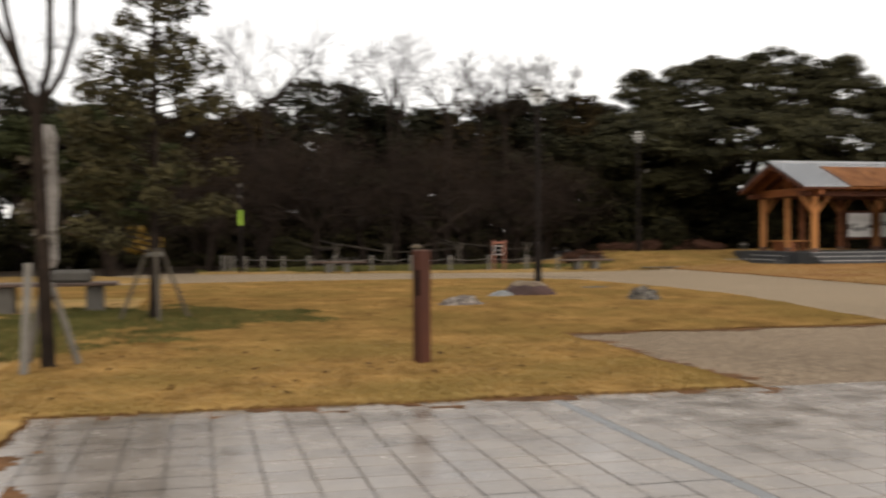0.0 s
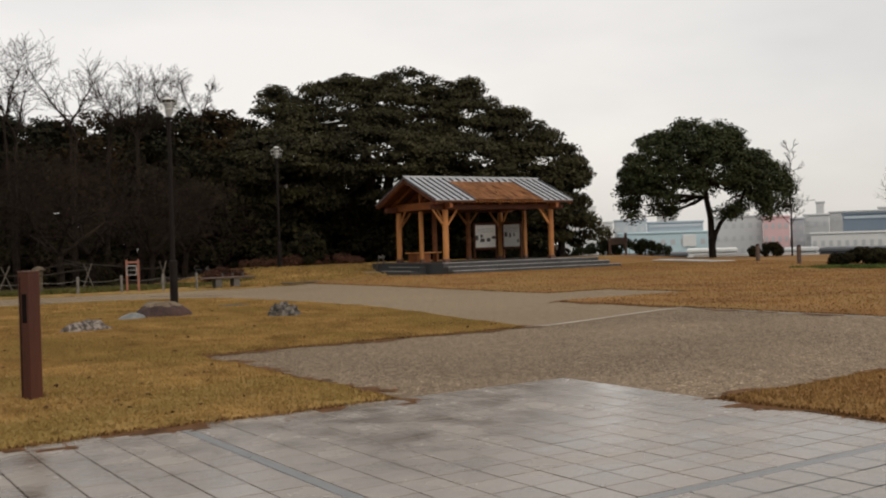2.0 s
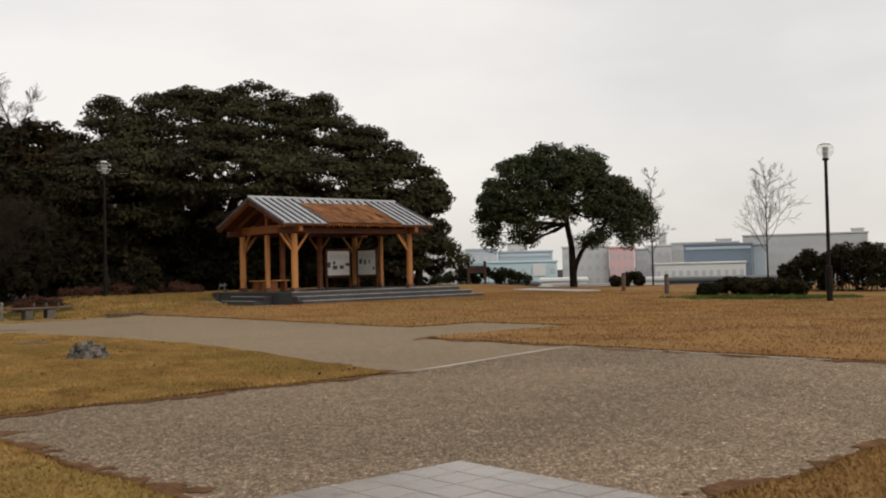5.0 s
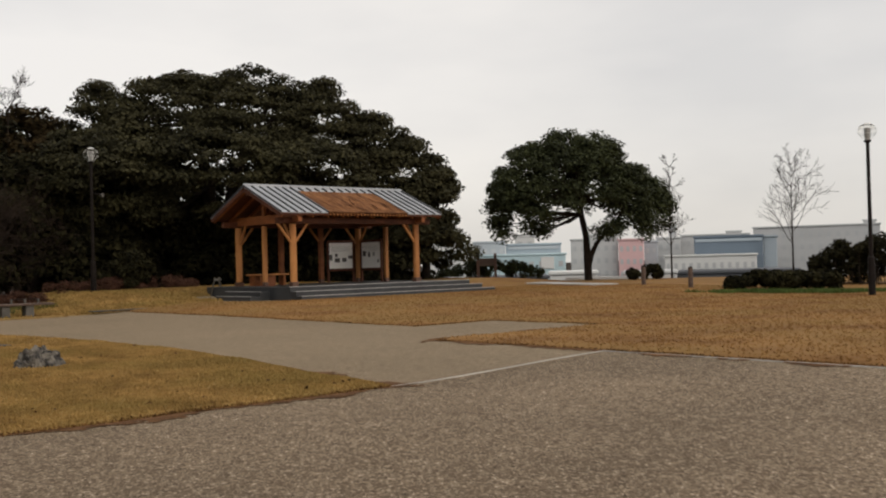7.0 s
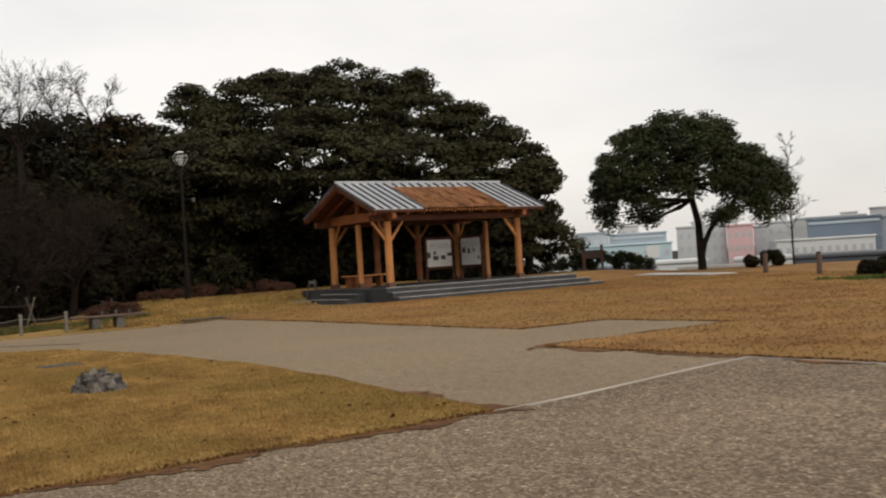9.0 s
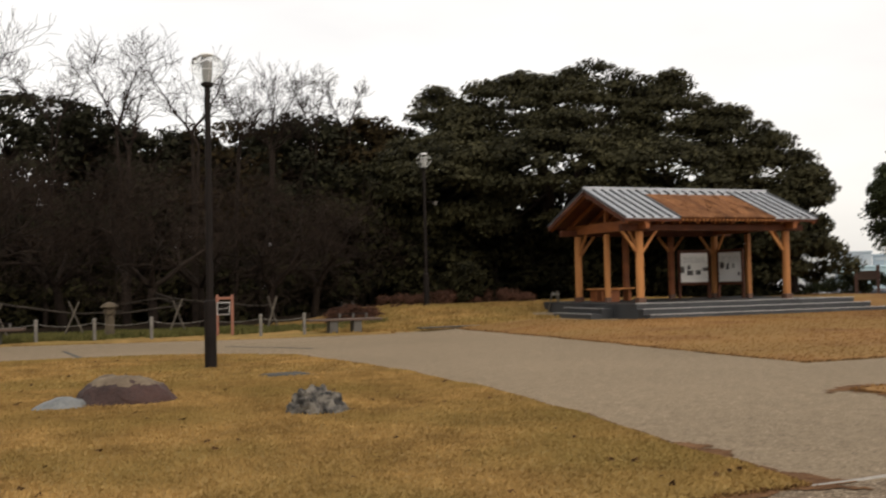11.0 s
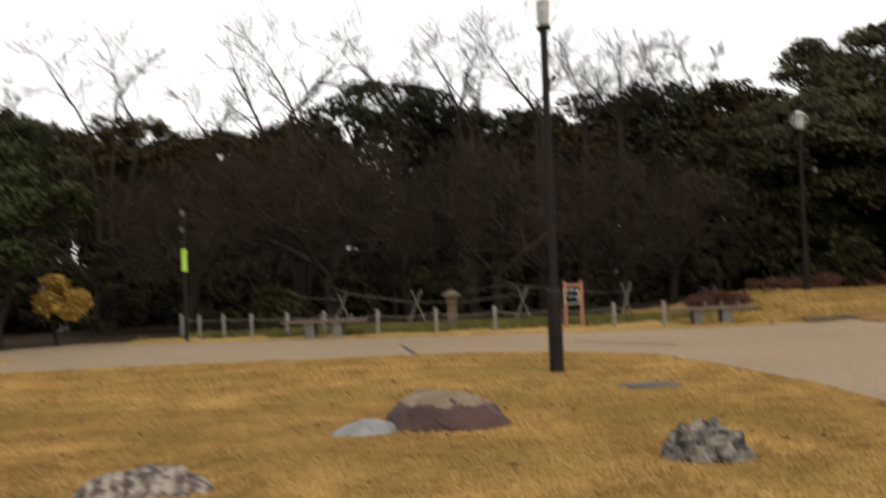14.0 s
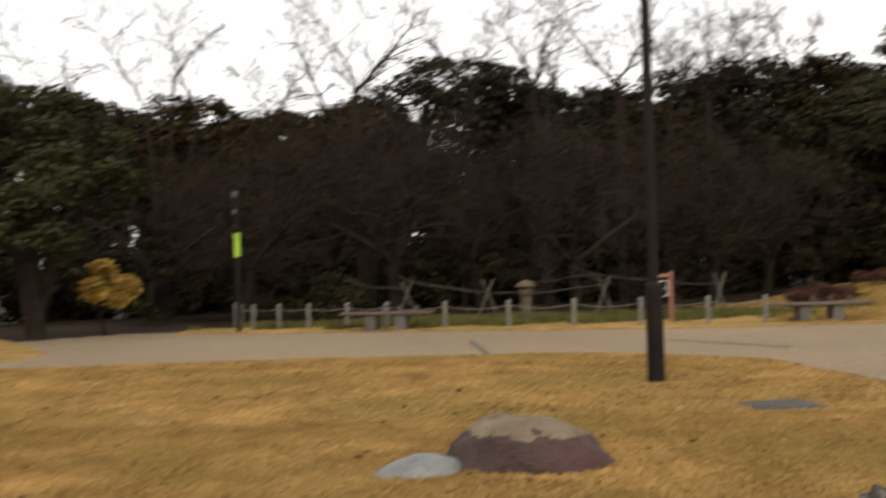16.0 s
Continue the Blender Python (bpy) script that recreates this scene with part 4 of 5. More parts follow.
def picnic_bench(at, turn, label):
    b = thing("bench", at, label, "bench", "benches by the path", turn)
    for k in range(4):
        part("seat_plank", boxed(2.05, 0.125, 0.06, Matrix.Translation((0, -0.21 + 0.14 * k, 0.37)), 0.012), M["bench_wood"], b)
    for x in (-0.42, 0.42):
        part("leg", boxed(0.24, 0.44, 0.37, Matrix.Translation((x * 0.8, 0, 0)), 0.02), M["concrete"], b, "concrete block leg")
    part("arm_rail", rodded((-0.1, 0.1, 0.55), (0.66, 0.1, 0.55), 0.014, None, 8), M["pole"], b)
    for x in (-0.1, 0.28, 0.66):
        part("arm_stub", boxed(0.06, 0.06, 0.13, Matrix.Translation((x, 0.1, 0.43)), 0.01), M["concrete"], b)
    return b


picnic_bench((-2.45, 27.95, gz(-2.4, 28)), -8, "brown plank bench on concrete block legs beside the path")
picnic_bench((6.75, 27.0, gz(6.75, 27)), -4, "brown plank bench on concrete block legs below the mound")
table = thing("picnic_table", (-9.95, 10.45, 0), "dark weathered plank table on concrete legs", "table", turn=2)
for k in range(4):
    part("top_plank", boxed(2.3, 0.17, 0.06, Matrix.Translation((0, -0.28 + 0.185 * k, 0.62)), 0.012), M["bench_wood"], table)
for x in (-0.75, 0.75):
    part("leg", boxed(0.30, 0.5, 0.62, Matrix.Translation((x, 0, 0)), 0.02), M["concrete"], table, "concrete block leg")
stone = thing("stone_block", (-9.6, 10.45, 0.68), "weathered grey stone block lying on the table", "stone")
part("block", boxed(0.7, 0.4, 0.22, None, 0.05), M["concrete"], stone)

sign = thing("sign", (3.65, 28.0, gz(3.65, 28.0)), "small black sign with white rim on red-brown posts", "sign", turn=-6)
for x in (-0.20, 0.20):
    part("post", boxed(0.075, 0.075, 1.16, Matrix.Translation((x, 0, 0)), 0.008), M["sign_brown"], sign)
part("cross_rail", boxed(0.34, 0.05, 0.07, Matrix.Translation((0, 0, 1.03)), 0.006), M["sign_brown"], sign)
part("rim", boxed(0.35, 0.02, 0.35, Matrix.Translation((-0.04, -0.05, 0.605)), 0.006), M["nosing"], sign, "white rim")
face = part("face", boxed(0.30, 0.012, 0.30, Matrix.Translation((-0.04, -0.058, 0.63)), 0.002), M["slot"], sign, "black sign face")
for k in range(4):
    part("letter_bar", boxed(0.024, 0.006, 0.035, Matrix.Translation((-0.13 + 0.06 * k, -0.065, 0.77)), 0), M["print_pale"], sign)

lantern = thing("stone_lantern", (0.72, 29.2, gz(0.72, 29.2) - 0.17), "ochre stone lantern post behind the rope fence", "stone lantern")
part("shaft", lathe([(0.17, -0.05), (0.17, 0.05), (0.135, 0.12), (0.125, 0.82), (0.15, 0.86)], 10), M["lantern"], lantern)
part("lamp_box", lathe([(0.15, 0.86), (0.16, 0.90), (0.16, 1.0), (0.13, 1.03)], 6), M["lantern"], lantern)
part("cap", lathe([(0.22, 1.03), (0.25, 1.06), (0.16, 1.15), (0.04, 1.20)], 6), M["lantern"], lantern)


# ---- trees ----
def dome_clumps(rng, cx, cy, z0, z1, rx, ry, n, r0, r1, squash=0.6, shell=0.55):
    """Clumps of foliage over a broad dome from z0 to z1."""
    out = []
    while len(out) < n:
        d = rng.normal(size=3)
        d /= np.linalg.norm(d)
        if d[2] < -0.35:
            continue
        k = shell + (1 - shell) * rng.random()
        h = (z1 - z0)
        p = (cx + d[0] * rx * k, cy + d[1] * ry * k, z0 + h * (0.36 + 0.60 * d[2] * k ** 0.5) if d[2] > 0 else z0 + h * (0.36 + 0.9 * d[2] * k))
        out.append((*p, rng.uniform(r0, r1), squash))
    return out


def broad_tree(name, at, label, z0, z1, rx, ry, clumps, count, size, mat, seed, category="tree", r0=0.7, r1=1.4, trunk=0.28, fork=1.6, squash=0.6, shell=0.5, up=0.5, group="", turn=0.0):
    r = np.random.default_rng(seed)
    t = thing(name, at, label, category, group, turn)
    cl = dome_clumps(r, 0, 0, z0, z1, rx, ry, clumps, r0, r1, squash, shell)
    segs = []
    base = Vector((0, 0, -0.15))
    top = Vector((r.normal(0, 0.1), r.normal(0, 0.1), fork))
    segs.append((base, top, trunk * 1.15, trunk * 0.9, 9))
    hubs = []
    for k in range(4):
        a = 2 * math.pi * (k + 0.6 * r.random()) / 4
        hub = Vector((math.cos(a) * rx * 0.34, math.sin(a) * ry * 0.34, fork + (z1 - fork) * r.uniform(0.30, 0.48)))
        bend = top.lerp(hub, 0.5) + Vector((0, 0, -0.12 * rx * 0.3)) + Vector(r.normal(0, 0.1, 3))
        segs += [(top, bend, trunk * 0.62, trunk * 0.5, 7), (bend, hub, trunk * 0.5, trunk * 0.38, 7)]
        hubs.append(hub)
    for c in cl[::max(1, len(cl) // 40)]:
        e = Vector(c[:3])
        hub = min(hubs, key=lambda h: (h - e).length)
        mid = hub.lerp(e, 0.5) + Vector(r.normal(0, 0.2, 3)) + Vector((0, 0, 0.15))
        segs += [(hub, mid, trunk * 0.24, trunk * 0.15, 5), (mid, e, trunk * 0.15, trunk * 0.05, 4)]
    part("trunk", tubes("trunk", segs, M["bark"]), None, t)
    part("crown", leaves("crown", cl, count, size, mat, r, up=up), None, t)
    return t


def pads_over(rng, lobes, dense, r0, r1, squash):
    """Flat pads of foliage over the outside of a crown made of rounded lobes (x, y, middle height, top height, half widths in x and y)."""
    out = []
    for k, (u, v, zc, zt, rx, ry) in enumerate(lobes):
        for _ in range(int(dense * rx * ry)):
            d = rng.normal(size=3)
            d /= np.linalg.norm(d)
            if d[2] < -0.45:
                continue
            f, r = rng.uniform(0.84, 1.03), rng.uniform(r0, r1)
            p = (u + d[0] * max(rx - r * 0.4, 0.3) * f, v + d[1] * max(ry - r * 0.4, 0.3) * f, zc + d[2] * (zt - r * squash * 0.6 - zc if d[2] > 0 else 1.8) * f)
            if all(((p[0] - a) / b2) ** 2 + ((p[1] - b) / c2) ** 2 + ((p[2] - c) / (e - c)) ** 2 > 0.58
                   for i, (a, b, c, e, b2, c2) in enumerate(lobes) if i != k):
                out.append((*p, r, squash))
    return out


def lobed_tree(name, at, label, turn, lobes, dense, count, size, mat, seed, stems, r0, r1, squash=0.42, top=0.5, group="", fork=0.0):
    """A tree whose crown is built of lobes; stems are bent limbs (way x, way y, reach, height, radius) that rise from the trunk's foot."""
    r = np.random.default_rng(seed)
    t = thing(name, at, label, "tree", group, turn)
    pads = pads_over(r, lobes, dense, r0, r1, squash)
    segs, ends = [], []
    for i, (wx, wy, reach, high, rad) in enumerate(stems):
        foot = Vector((0, 0, fork if i else 0.0))
        p = foot + Vector((0, 0, -0.15))
        for k in range(1, 6):
            f = k / 5
            q = Vector((wx * reach * f ** 1.5, wy * reach * f ** 1.5, foot.z + (high - foot.z) * f)) + Vector(r.normal(0, 0.07, 3)) * (k > 1)
            segs.append((p, q, rad * (1.1 - 0.6 * (f - 0.2)), rad * (1.1 - 0.6 * f), 8))
            p = q
            if k > 2:
                ends.append(q)
    for c in pads[::max(1, len(pads) // 90)]:
        e = Vector(c[:3])
        hub = min(ends, key=lambda h: (h - e).length)
        mid = hub.lerp(e, 0.5) + Vector(r.normal(0, 0.15, 3)) + Vector((0, 0, -0.1))
        segs += [(hub, mid, 0.075, 0.05, 5), (mid, e, 0.05, 0.018, 4)]
    part("trunk", tubes("trunk", segs, M["bark"]), None, t)
    part("crown", leaves("crown", pads, count, size, mat, r, up=0.7, fill=0.15, top=top), None, t)
    return t


# the great evergreen behind the shelter and its lower neighbours
G = gz(20.2, 39.8)
lobed_tree("evergreen_tree", (20.2, 39.8, G), "huge dark evergreen tree with a layered dome crown behind the shelter", -28.6,
           [(-4.9, 0.6, 5.2, 10.3 - G, 2.5, 3.2), (-1.6, 0.2, 5.4, 10.95 - G, 3.6, 4.2), (2.1, 0.0, 5.4, 11.1 - G, 3.8, 4.2), (5.1, -0.4, 5.2, 10.4 - G, 2.9, 3.6), (7.5, -0.8, 4.6, 8.95 - G, 2.2, 3.0),
            (9.2, -1.4, 4.2, 8.0 - G, 1.4, 2.2), (10.2, -1.6, 4.2, 6.7 - G, 1.05, 1.6), (-3.6, -2.8, 3.6, 8.0 - G, 3.4, 2.4), (0.8, -3.4, 3.8, 8.4 - G, 3.4, 2.2), (4.6, -3.2, 3.6, 7.6 - G, 3.0, 2.2), (-6.2, -0.6, 3.6, 8.4 - G, 1.8, 2.4), (-4.4, -4.6, 5.0, 7.2 - G, 2.8, 1.9), (0.2, -5.0, 5.0, 7.4 - G, 3.0, 1.9), (4.4, -4.8, 4.8, 6.8 - G, 2.6, 1.8)],
           19.0, 225000, 0.107, M["leaf_oak"], 21, [(-0.9, 0.2, 4.4, 6.6, 0.34), (-0.2, -0.6, 2.2, 7.6, 0.40), (0.6, 0.2, 3.4, 7.4, 0.36), (1.0, -0.2, 7.6, 5.4, 0.32)], 0.55, 1.05, 0.52, 0.75)
broad_tree("evergreen_tree", (28.0, 33.4, gz(28.0, 33.4)), "low dark evergreen at the open end of the hilltop", 0.2, 5.6, 2.1, 2.0, 60, 18000, 0.13, M["leaf_oak"], 26, r0=0.5, r1=0.9, trunk=0.2, fork=1.0, squash=0.5)
# added evergreens that close bright gaps; their near-black leaves hold the canopy's shade
broad_tree("evergreen_tree", (24.0, 38.0, gz(24.0, 38.0)), "filler evergreen under the great tree, shade in its leaf colour", -0.6, 5.6, 4.2, 2.0, 80, 13000, 0.19, M["leaf_dark"], 24, r0=0.6, r1=1.1, trunk=0.25)
broad_tree("evergreen_tree", (17.6, 40.4, gz(17.6, 40.4)), "filler evergreen under the great tree, shade in its leaf colour", -0.6, 6.0, 4.2, 2.0, 80, 13000, 0.19, M["leaf_dark"], 25, r0=0.6, r1=1.1, trunk=0.25)
broad_tree("evergreen_tree", (12.2, 40.6, gz(12.2, 40.6)), "filler evergreen at the edge of the wood, shade in its leaf colour", -0.6, 6.6, 3.6, 2.2, 80, 13000, 0.19, M["leaf_dark"], 27, r0=0.6, r1=1.1, trunk=0.25)

# the wood along the back
WOOD = [(-27, 40, 9.5, 4.5, 0), (-21, 44, 9.6, 4.5, 0), (-16.4, 44, 9.0, 4.0, 0), (-11.6, 45.5, 8.6, 4.2, 1), (-7.6, 45.5, 7.8, 4.0, 1), (-1.0, 45.5, 10.0, 4.8, 0), (3.4, 46, 8.6, 4.2, 0),
        (7.2, 45.5, 9.0, 4.2, 1), (10.6, 44.8, 9.3, 3.8, 0), (-4.6, 44.5, 8.0, 3.6, 1), (-34, 34, 9.0, 5.0, 0), (-40, 22, 9.0, 5.0, 0), (-16, 24, 6.5, 3.0, 0), (-21, 20, 7.5, 3.6, 0),
        (-9.6, 46.5, 7.8, 3.2, 0), (-6.0, 47.0, 7.7, 3.2, 0), (1.3, 47.0, 8.7, 3.2, 1), (5.4, 46.5, 8.5, 3.2, 0), (-14, 46, 8.4, 3.2, 1), (9.0, 46.0, 9.1, 3.2, 0), (13.4, 44.6, 9.3, 3.4, 1)]
for i, (x, y, top, r, kind) in enumerate(WOOD):
    r2, g = np.random.default_rng(400 + i), gz(x, y)
    h = top - g
    lobes = [(0, 0, h * 0.55, h, r * 0.85, r * 0.75)] + [(r * 0.55 * math.cos(a), r * 0.5 * math.sin(a), h * 0.45, h * r2.uniform(0.78, 0.93), r * 0.55, r * 0.5) for a in r2.uniform(0, 6.28, 3)]
    lobed_tree("wood_tree", (x, y, g), ("dull olive" if kind else "dark green") + " evergreen in the dense wood behind the fence", 0, lobes, 18.0, 17000, 0.15,
               M["leaf_brown"] if kind else M["leaf_wood"], 40 + i, [(0.5, 0.1, r * 0.5, h * 0.7, 0.18), (-0.5, -0.1, r * 0.5, h * 0.66, 0.15)], 0.5, 0.9, 0.65, 0.5, group="wood behind the fence")
# added shrubs filling the black depth below the crowns, shade put in their colour
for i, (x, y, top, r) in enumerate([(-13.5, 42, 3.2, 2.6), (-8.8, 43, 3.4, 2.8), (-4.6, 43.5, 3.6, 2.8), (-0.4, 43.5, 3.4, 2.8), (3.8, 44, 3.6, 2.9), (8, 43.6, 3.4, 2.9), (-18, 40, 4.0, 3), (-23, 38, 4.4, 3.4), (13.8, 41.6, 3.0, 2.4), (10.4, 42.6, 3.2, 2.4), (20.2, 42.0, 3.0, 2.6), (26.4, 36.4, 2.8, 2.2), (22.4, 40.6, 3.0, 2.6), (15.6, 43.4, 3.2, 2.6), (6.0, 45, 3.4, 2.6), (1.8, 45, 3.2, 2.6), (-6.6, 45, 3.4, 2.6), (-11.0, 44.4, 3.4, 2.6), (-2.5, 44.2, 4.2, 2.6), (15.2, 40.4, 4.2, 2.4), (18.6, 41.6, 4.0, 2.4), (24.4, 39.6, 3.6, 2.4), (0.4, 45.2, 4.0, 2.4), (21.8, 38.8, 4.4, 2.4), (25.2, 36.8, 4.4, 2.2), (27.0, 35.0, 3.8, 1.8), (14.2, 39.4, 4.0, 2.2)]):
    broad_tree("wood_shrub", (x, y, gz(x, y)), "near-black filler shrub under the wood, shade in its leaf colour", -0.8, top, r, 1.6, 50, 8500, 0.185, M["leaf_dark"], 70 + i, category="shrub", r0=0.5, r1=1.0, trunk=0.08, fork=0.5,
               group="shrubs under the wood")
for x, y, r, h in ((-14.2, 37.2, 1.8, 2.6), (-10.6, 38.4, 1.8, 2.6), (-7.4, 37.6, 1.8, 2.4), (-16.8, 35.4, 1.8, 2.6), (-3.9, 31.4, 0.8, 1.3), (-9.6, 35.5, 1.3, 3.0), (13.2, 33.4, 0.7, 1.8)):
    broad_tree("shrub", (x, y, gz(x, y)), "rounded dark green shrub", 0.0, h, r, r, 24, 5500, 0.08 + 0.02 * (r > 1.5), M["leaf_dark"], int(100 + x), category="shrub", r0=0.25, r1=0.45, trunk=0.04, fork=0.3)
lobed_tree("pine_tree", (-10.35, 28.0, gz(-10.35, 28.0)), "dark green pine with a stout forked trunk by the path", 0,
           [(0.9, 0.0, 3.6, 5.6, 1.6, 1.4), (-0.6, 0.3, 3.8, 6.2, 1.8, 1.6), (-2.6, 0.0, 3.6, 5.6, 1.8, 1.6), (0.2, -0.9, 2.9, 4.4, 1.5, 1.1)],
           26.0, 30000, 0.085, M["leaf_pine"], 130, [(0.4, 0.0, 0.9, 4.2, 0.20), (-0.9, 0.1, 1.8, 4.2, 0.17), (0.9, -0.1, 1.5, 3.2, 0.12)], 0.35, 0.7, 0.5, 0.3)
broad_tree("yellow_tree", (-9.55, 30.2, gz(-9.55, 30.2)), "small tree with bright yellow autumn leaves", 0.66, 1.75, 0.72, 0.7, 20, 2600, 0.075, M["leaf_yellow"], 131, r0=0.2, r1=0.4, trunk=0.04, fork=0.8)
for x, y, w in ((8.4, 31.4, 1.1), (12.0, 33.3, 2.4), (14.6, 33.7, 1.5)):
    broad_tree("twiggy_shrub", (x, y, gz(x, y)), "low red-brown leafless shrub on the mound", 0.0, 0.5, w, 0.45, 34, 9000, 0.035, M["red_shrub"], int(140 + x), category="shrub", r0=0.2, r1=0.34, trunk=0.02, fork=0.2)


def bare_tree(name, label, seed, height, radius, depth, spread, lift, kids, shrink, first=0.35, stems=1, lean=0.12, twig_r=0.012, group="", twig_min=0.007):
    """A leafless tree: trunk, limbs and twigs."""
    r = np.random.default_rng(seed)
    t = thing(name, (0, 0, 0), label, "tree", group)
    segs = []
    for s in range(stems):
        way = Vector((r.normal(0, lean), r.normal(0, lean), 1))
        p = Vector((0, 0, -0.1))
        q = p + way.normalized() * height * first
        segs.append((p, q, radius * 1.15, radius * 0.85, 8))
        for k in range(4):
            a = 2 * math.pi * (k + r.random() * 0.7) / 4
            w2 = Vector((math.cos(a) * spread * 1.3, math.sin(a) * spread * 1.3, 0.9))
            grow(r, q, w2, height * 0.36, radius * 0.62, depth, segs, spread, 0.0, lift, kids, shrink)
    big = [s for s in segs if s[2] > twig_r]
    small = [(a, b, max(ra, twig_min), max(rb, twig_min * 0.7), 3) for a, b, ra, rb, k in segs if ra <= twig_r]
    part("trunk", tubes("trunk", big, M["bark"]), None, t)
    part("twigwork", tubes("twigwork", small, M["twig"]), None, t)
    return t


def put(ob, x, y, turn, size):
    ob.matrix_basis = pose(x, y, gz(x, y), 0, 0, turn)
    ob.scale = (size,) * 3


def again(ob, x, y, turn, size):
    c = copy_thing(ob, pose(x, y, gz(x, y), 0, 0, turn))
    c.scale = (size,) * 3
    return c


cherry = bare_tree("cherry_tree", "leafless spreading cherry tree with dense brown twigs", 5, 6.0, 0.17, 4, 0.85, 0.06, 3, 0.70, first=0.27, group="cherry trees behind the fence")
cherry2 = bare_tree("cherry_tree", "leafless spreading cherry tree with dense brown twigs", 9, 6.0, 0.15, 4, 0.95, 0.04, 3, 0.70, first=0.25, group="cherry trees behind the fence")
put(cherry, -2.6, 33.4, 20, 1.0)
put(cherry2, 2.3, 32.8, 80, 1.0)
for k, (x, y, a, s) in enumerate(((-7.0, 34.4, 100, 0.98), (6.2, 34.2, 200, 0.92), (-0.2, 35.8, 290, 1.0), (4.4, 36.0, 10, 0.98), (-10.6, 37.0, 150, 0.95), (-4.8, 36.4, 240, 1.0), (8.4, 36.4, 60, 0.8))):
    again((cherry, cherry2)[k % 2], x, y, a, s)
def limb_tree(x, y, limbs, seed, thick=1.0):
    """A tall leafless tree seen above the wood: each limb (offset along x, height, lean in degrees, length, bend in degrees) carries rising side twigs."""
    r = np.random.default_rng(seed)
    t = thing("tall_bare_tree", (x, y, gz(x, y)), "tall leafless tree with leaning limbs rising above the wood", "tree", "tall bare trees")
    big, small = [], []
    for off, z, lean, length, bend in limbs:
        p = Vector((off, r.normal(0, 0.3), z))
        root = Vector((off * 0.15, 0, -0.1))
        knee = root.lerp(p, 0.6) + Vector((-off * 0.2, 0, 0))
        big += [(root, knee, 0.15 * thick, 0.11 * thick, 8), (knee, p, 0.11 * thick, 0.07 * thick, 8)]
        n, depthwise = 7, r.normal(0, 0.25)
        for k in range(n):
            a = radians(lean + bend * k / n + r.normal(0, 7))
            d = Vector((math.sin(a), depthwise + r.normal(0, 0.1), math.cos(a))).normalized()
            q = p + d * length / n
            ra, rb = 0.08 * thick * (1 - 0.78 * k / n), 0.08 * thick * (1 - 0.78 * (k + 1) / n)
            big.append((p, q, ra, rb, 6))
            for _ in range(2 if k < n - 1 else 5):
                way = d + Vector((r.normal(0, 0.95), r.normal(0, 0.6), 0.2 + r.normal(0, 0.3)))
                grow(r, q, way, length * r.uniform(0.16, 0.34), rb * 0.6, 2, small, 0.55, 0.0, 0.05, 2, 0.74)
            p = q
    part("trunk", tubes("trunk", big, M["bark"]), None, t)
    part("twigwork", tubes("twigwork", [(a, b, max(ra, 0.0085), max(rb, 0.007), 3) for a, b, ra, rb, k in small], M["twig"]), None, t)
    return t


limb_tree(-10.8, 39.6, [(-0.5, 4.5, -38, 5.6, -6), (-0.6, 7.0, -36, 3.1, 4), (1.3, 6.8, -38, 3.9, 22), (0.5, 8.0, 38, 1.6, 10)], 14, 0.65)
limb_tree(-4.0, 40.4, [(0.5, 5.8, -26, 4.4, -14), (-0.3, 7.5, 48, 3.4, -10), (-1.0, 6.5, -35, 3.4, 20)], 17)
limb_tree(2.2, 40.8, [(0.1, 6.7, -31, 3.3, 2), (-0.3, 7.6, 26, 3.0, -6), (0.2, 6.9, 8, 2.4, 14)], 18, 0.85)
limb_tree(4.8, 41.0, [(0.2, 7.0, -29, 3.5, 2), (0.0, 7.6, 36, 2.8, -4)], 19, 0.85)
limb_tree(8.2, 42.0, [(-0.1, 7.0, -28, 2.4, -4), (0.0, 7.0, -6, 2.5, 8), (0.1, 7.0, 22, 2.5, 4), (0.2, 7.0, 44, 2.0, -6), (0.0, 7.0, -46, 2.0, 8)], 20, 0.7)
limb_tree(11.9, 43.4, [(-0.2, 8.0, -10, 1.6, -8), (0.2, 8.0, 18, 1.4, 0)], 21, 0.55)
limb_tree(-7.6, 41.4, [(0.2, 6.4, -22, 2.2, -8), (0.2, 6.6, 26, 1.8, 10)], 24, 0.6)
limb_tree(-0.8, 42.0, [(0.4, 7.8, -34, 2.4, -4), (0.6, 7.8, 20, 2.2, 8)], 25, 0.6)
limb_tree(6.6, 42.2, [(0.2, 7.2, -16, 2.2, -8), (0.2, 7.2, 30, 2.2, 4)], 26, 0.6)
limb_tree(10.2, 42.8, [(0.0, 7.8, -24, 1.7, 2), (0.2, 7.8, 12, 1.9, 6)], 27, 0.5)
limb_tree(-15.4, 41.0, [(-0.1, 6.6, -32, 3.0, 4), (0.3, 6.4, 8, 2.2, 12)], 22, 0.55)
limb_tree(-20.0, 40.0, [(0.0, 6.8, -20, 3.0, 4), (0.3, 6.8, 22, 2.4, 0)], 23, 0.55)


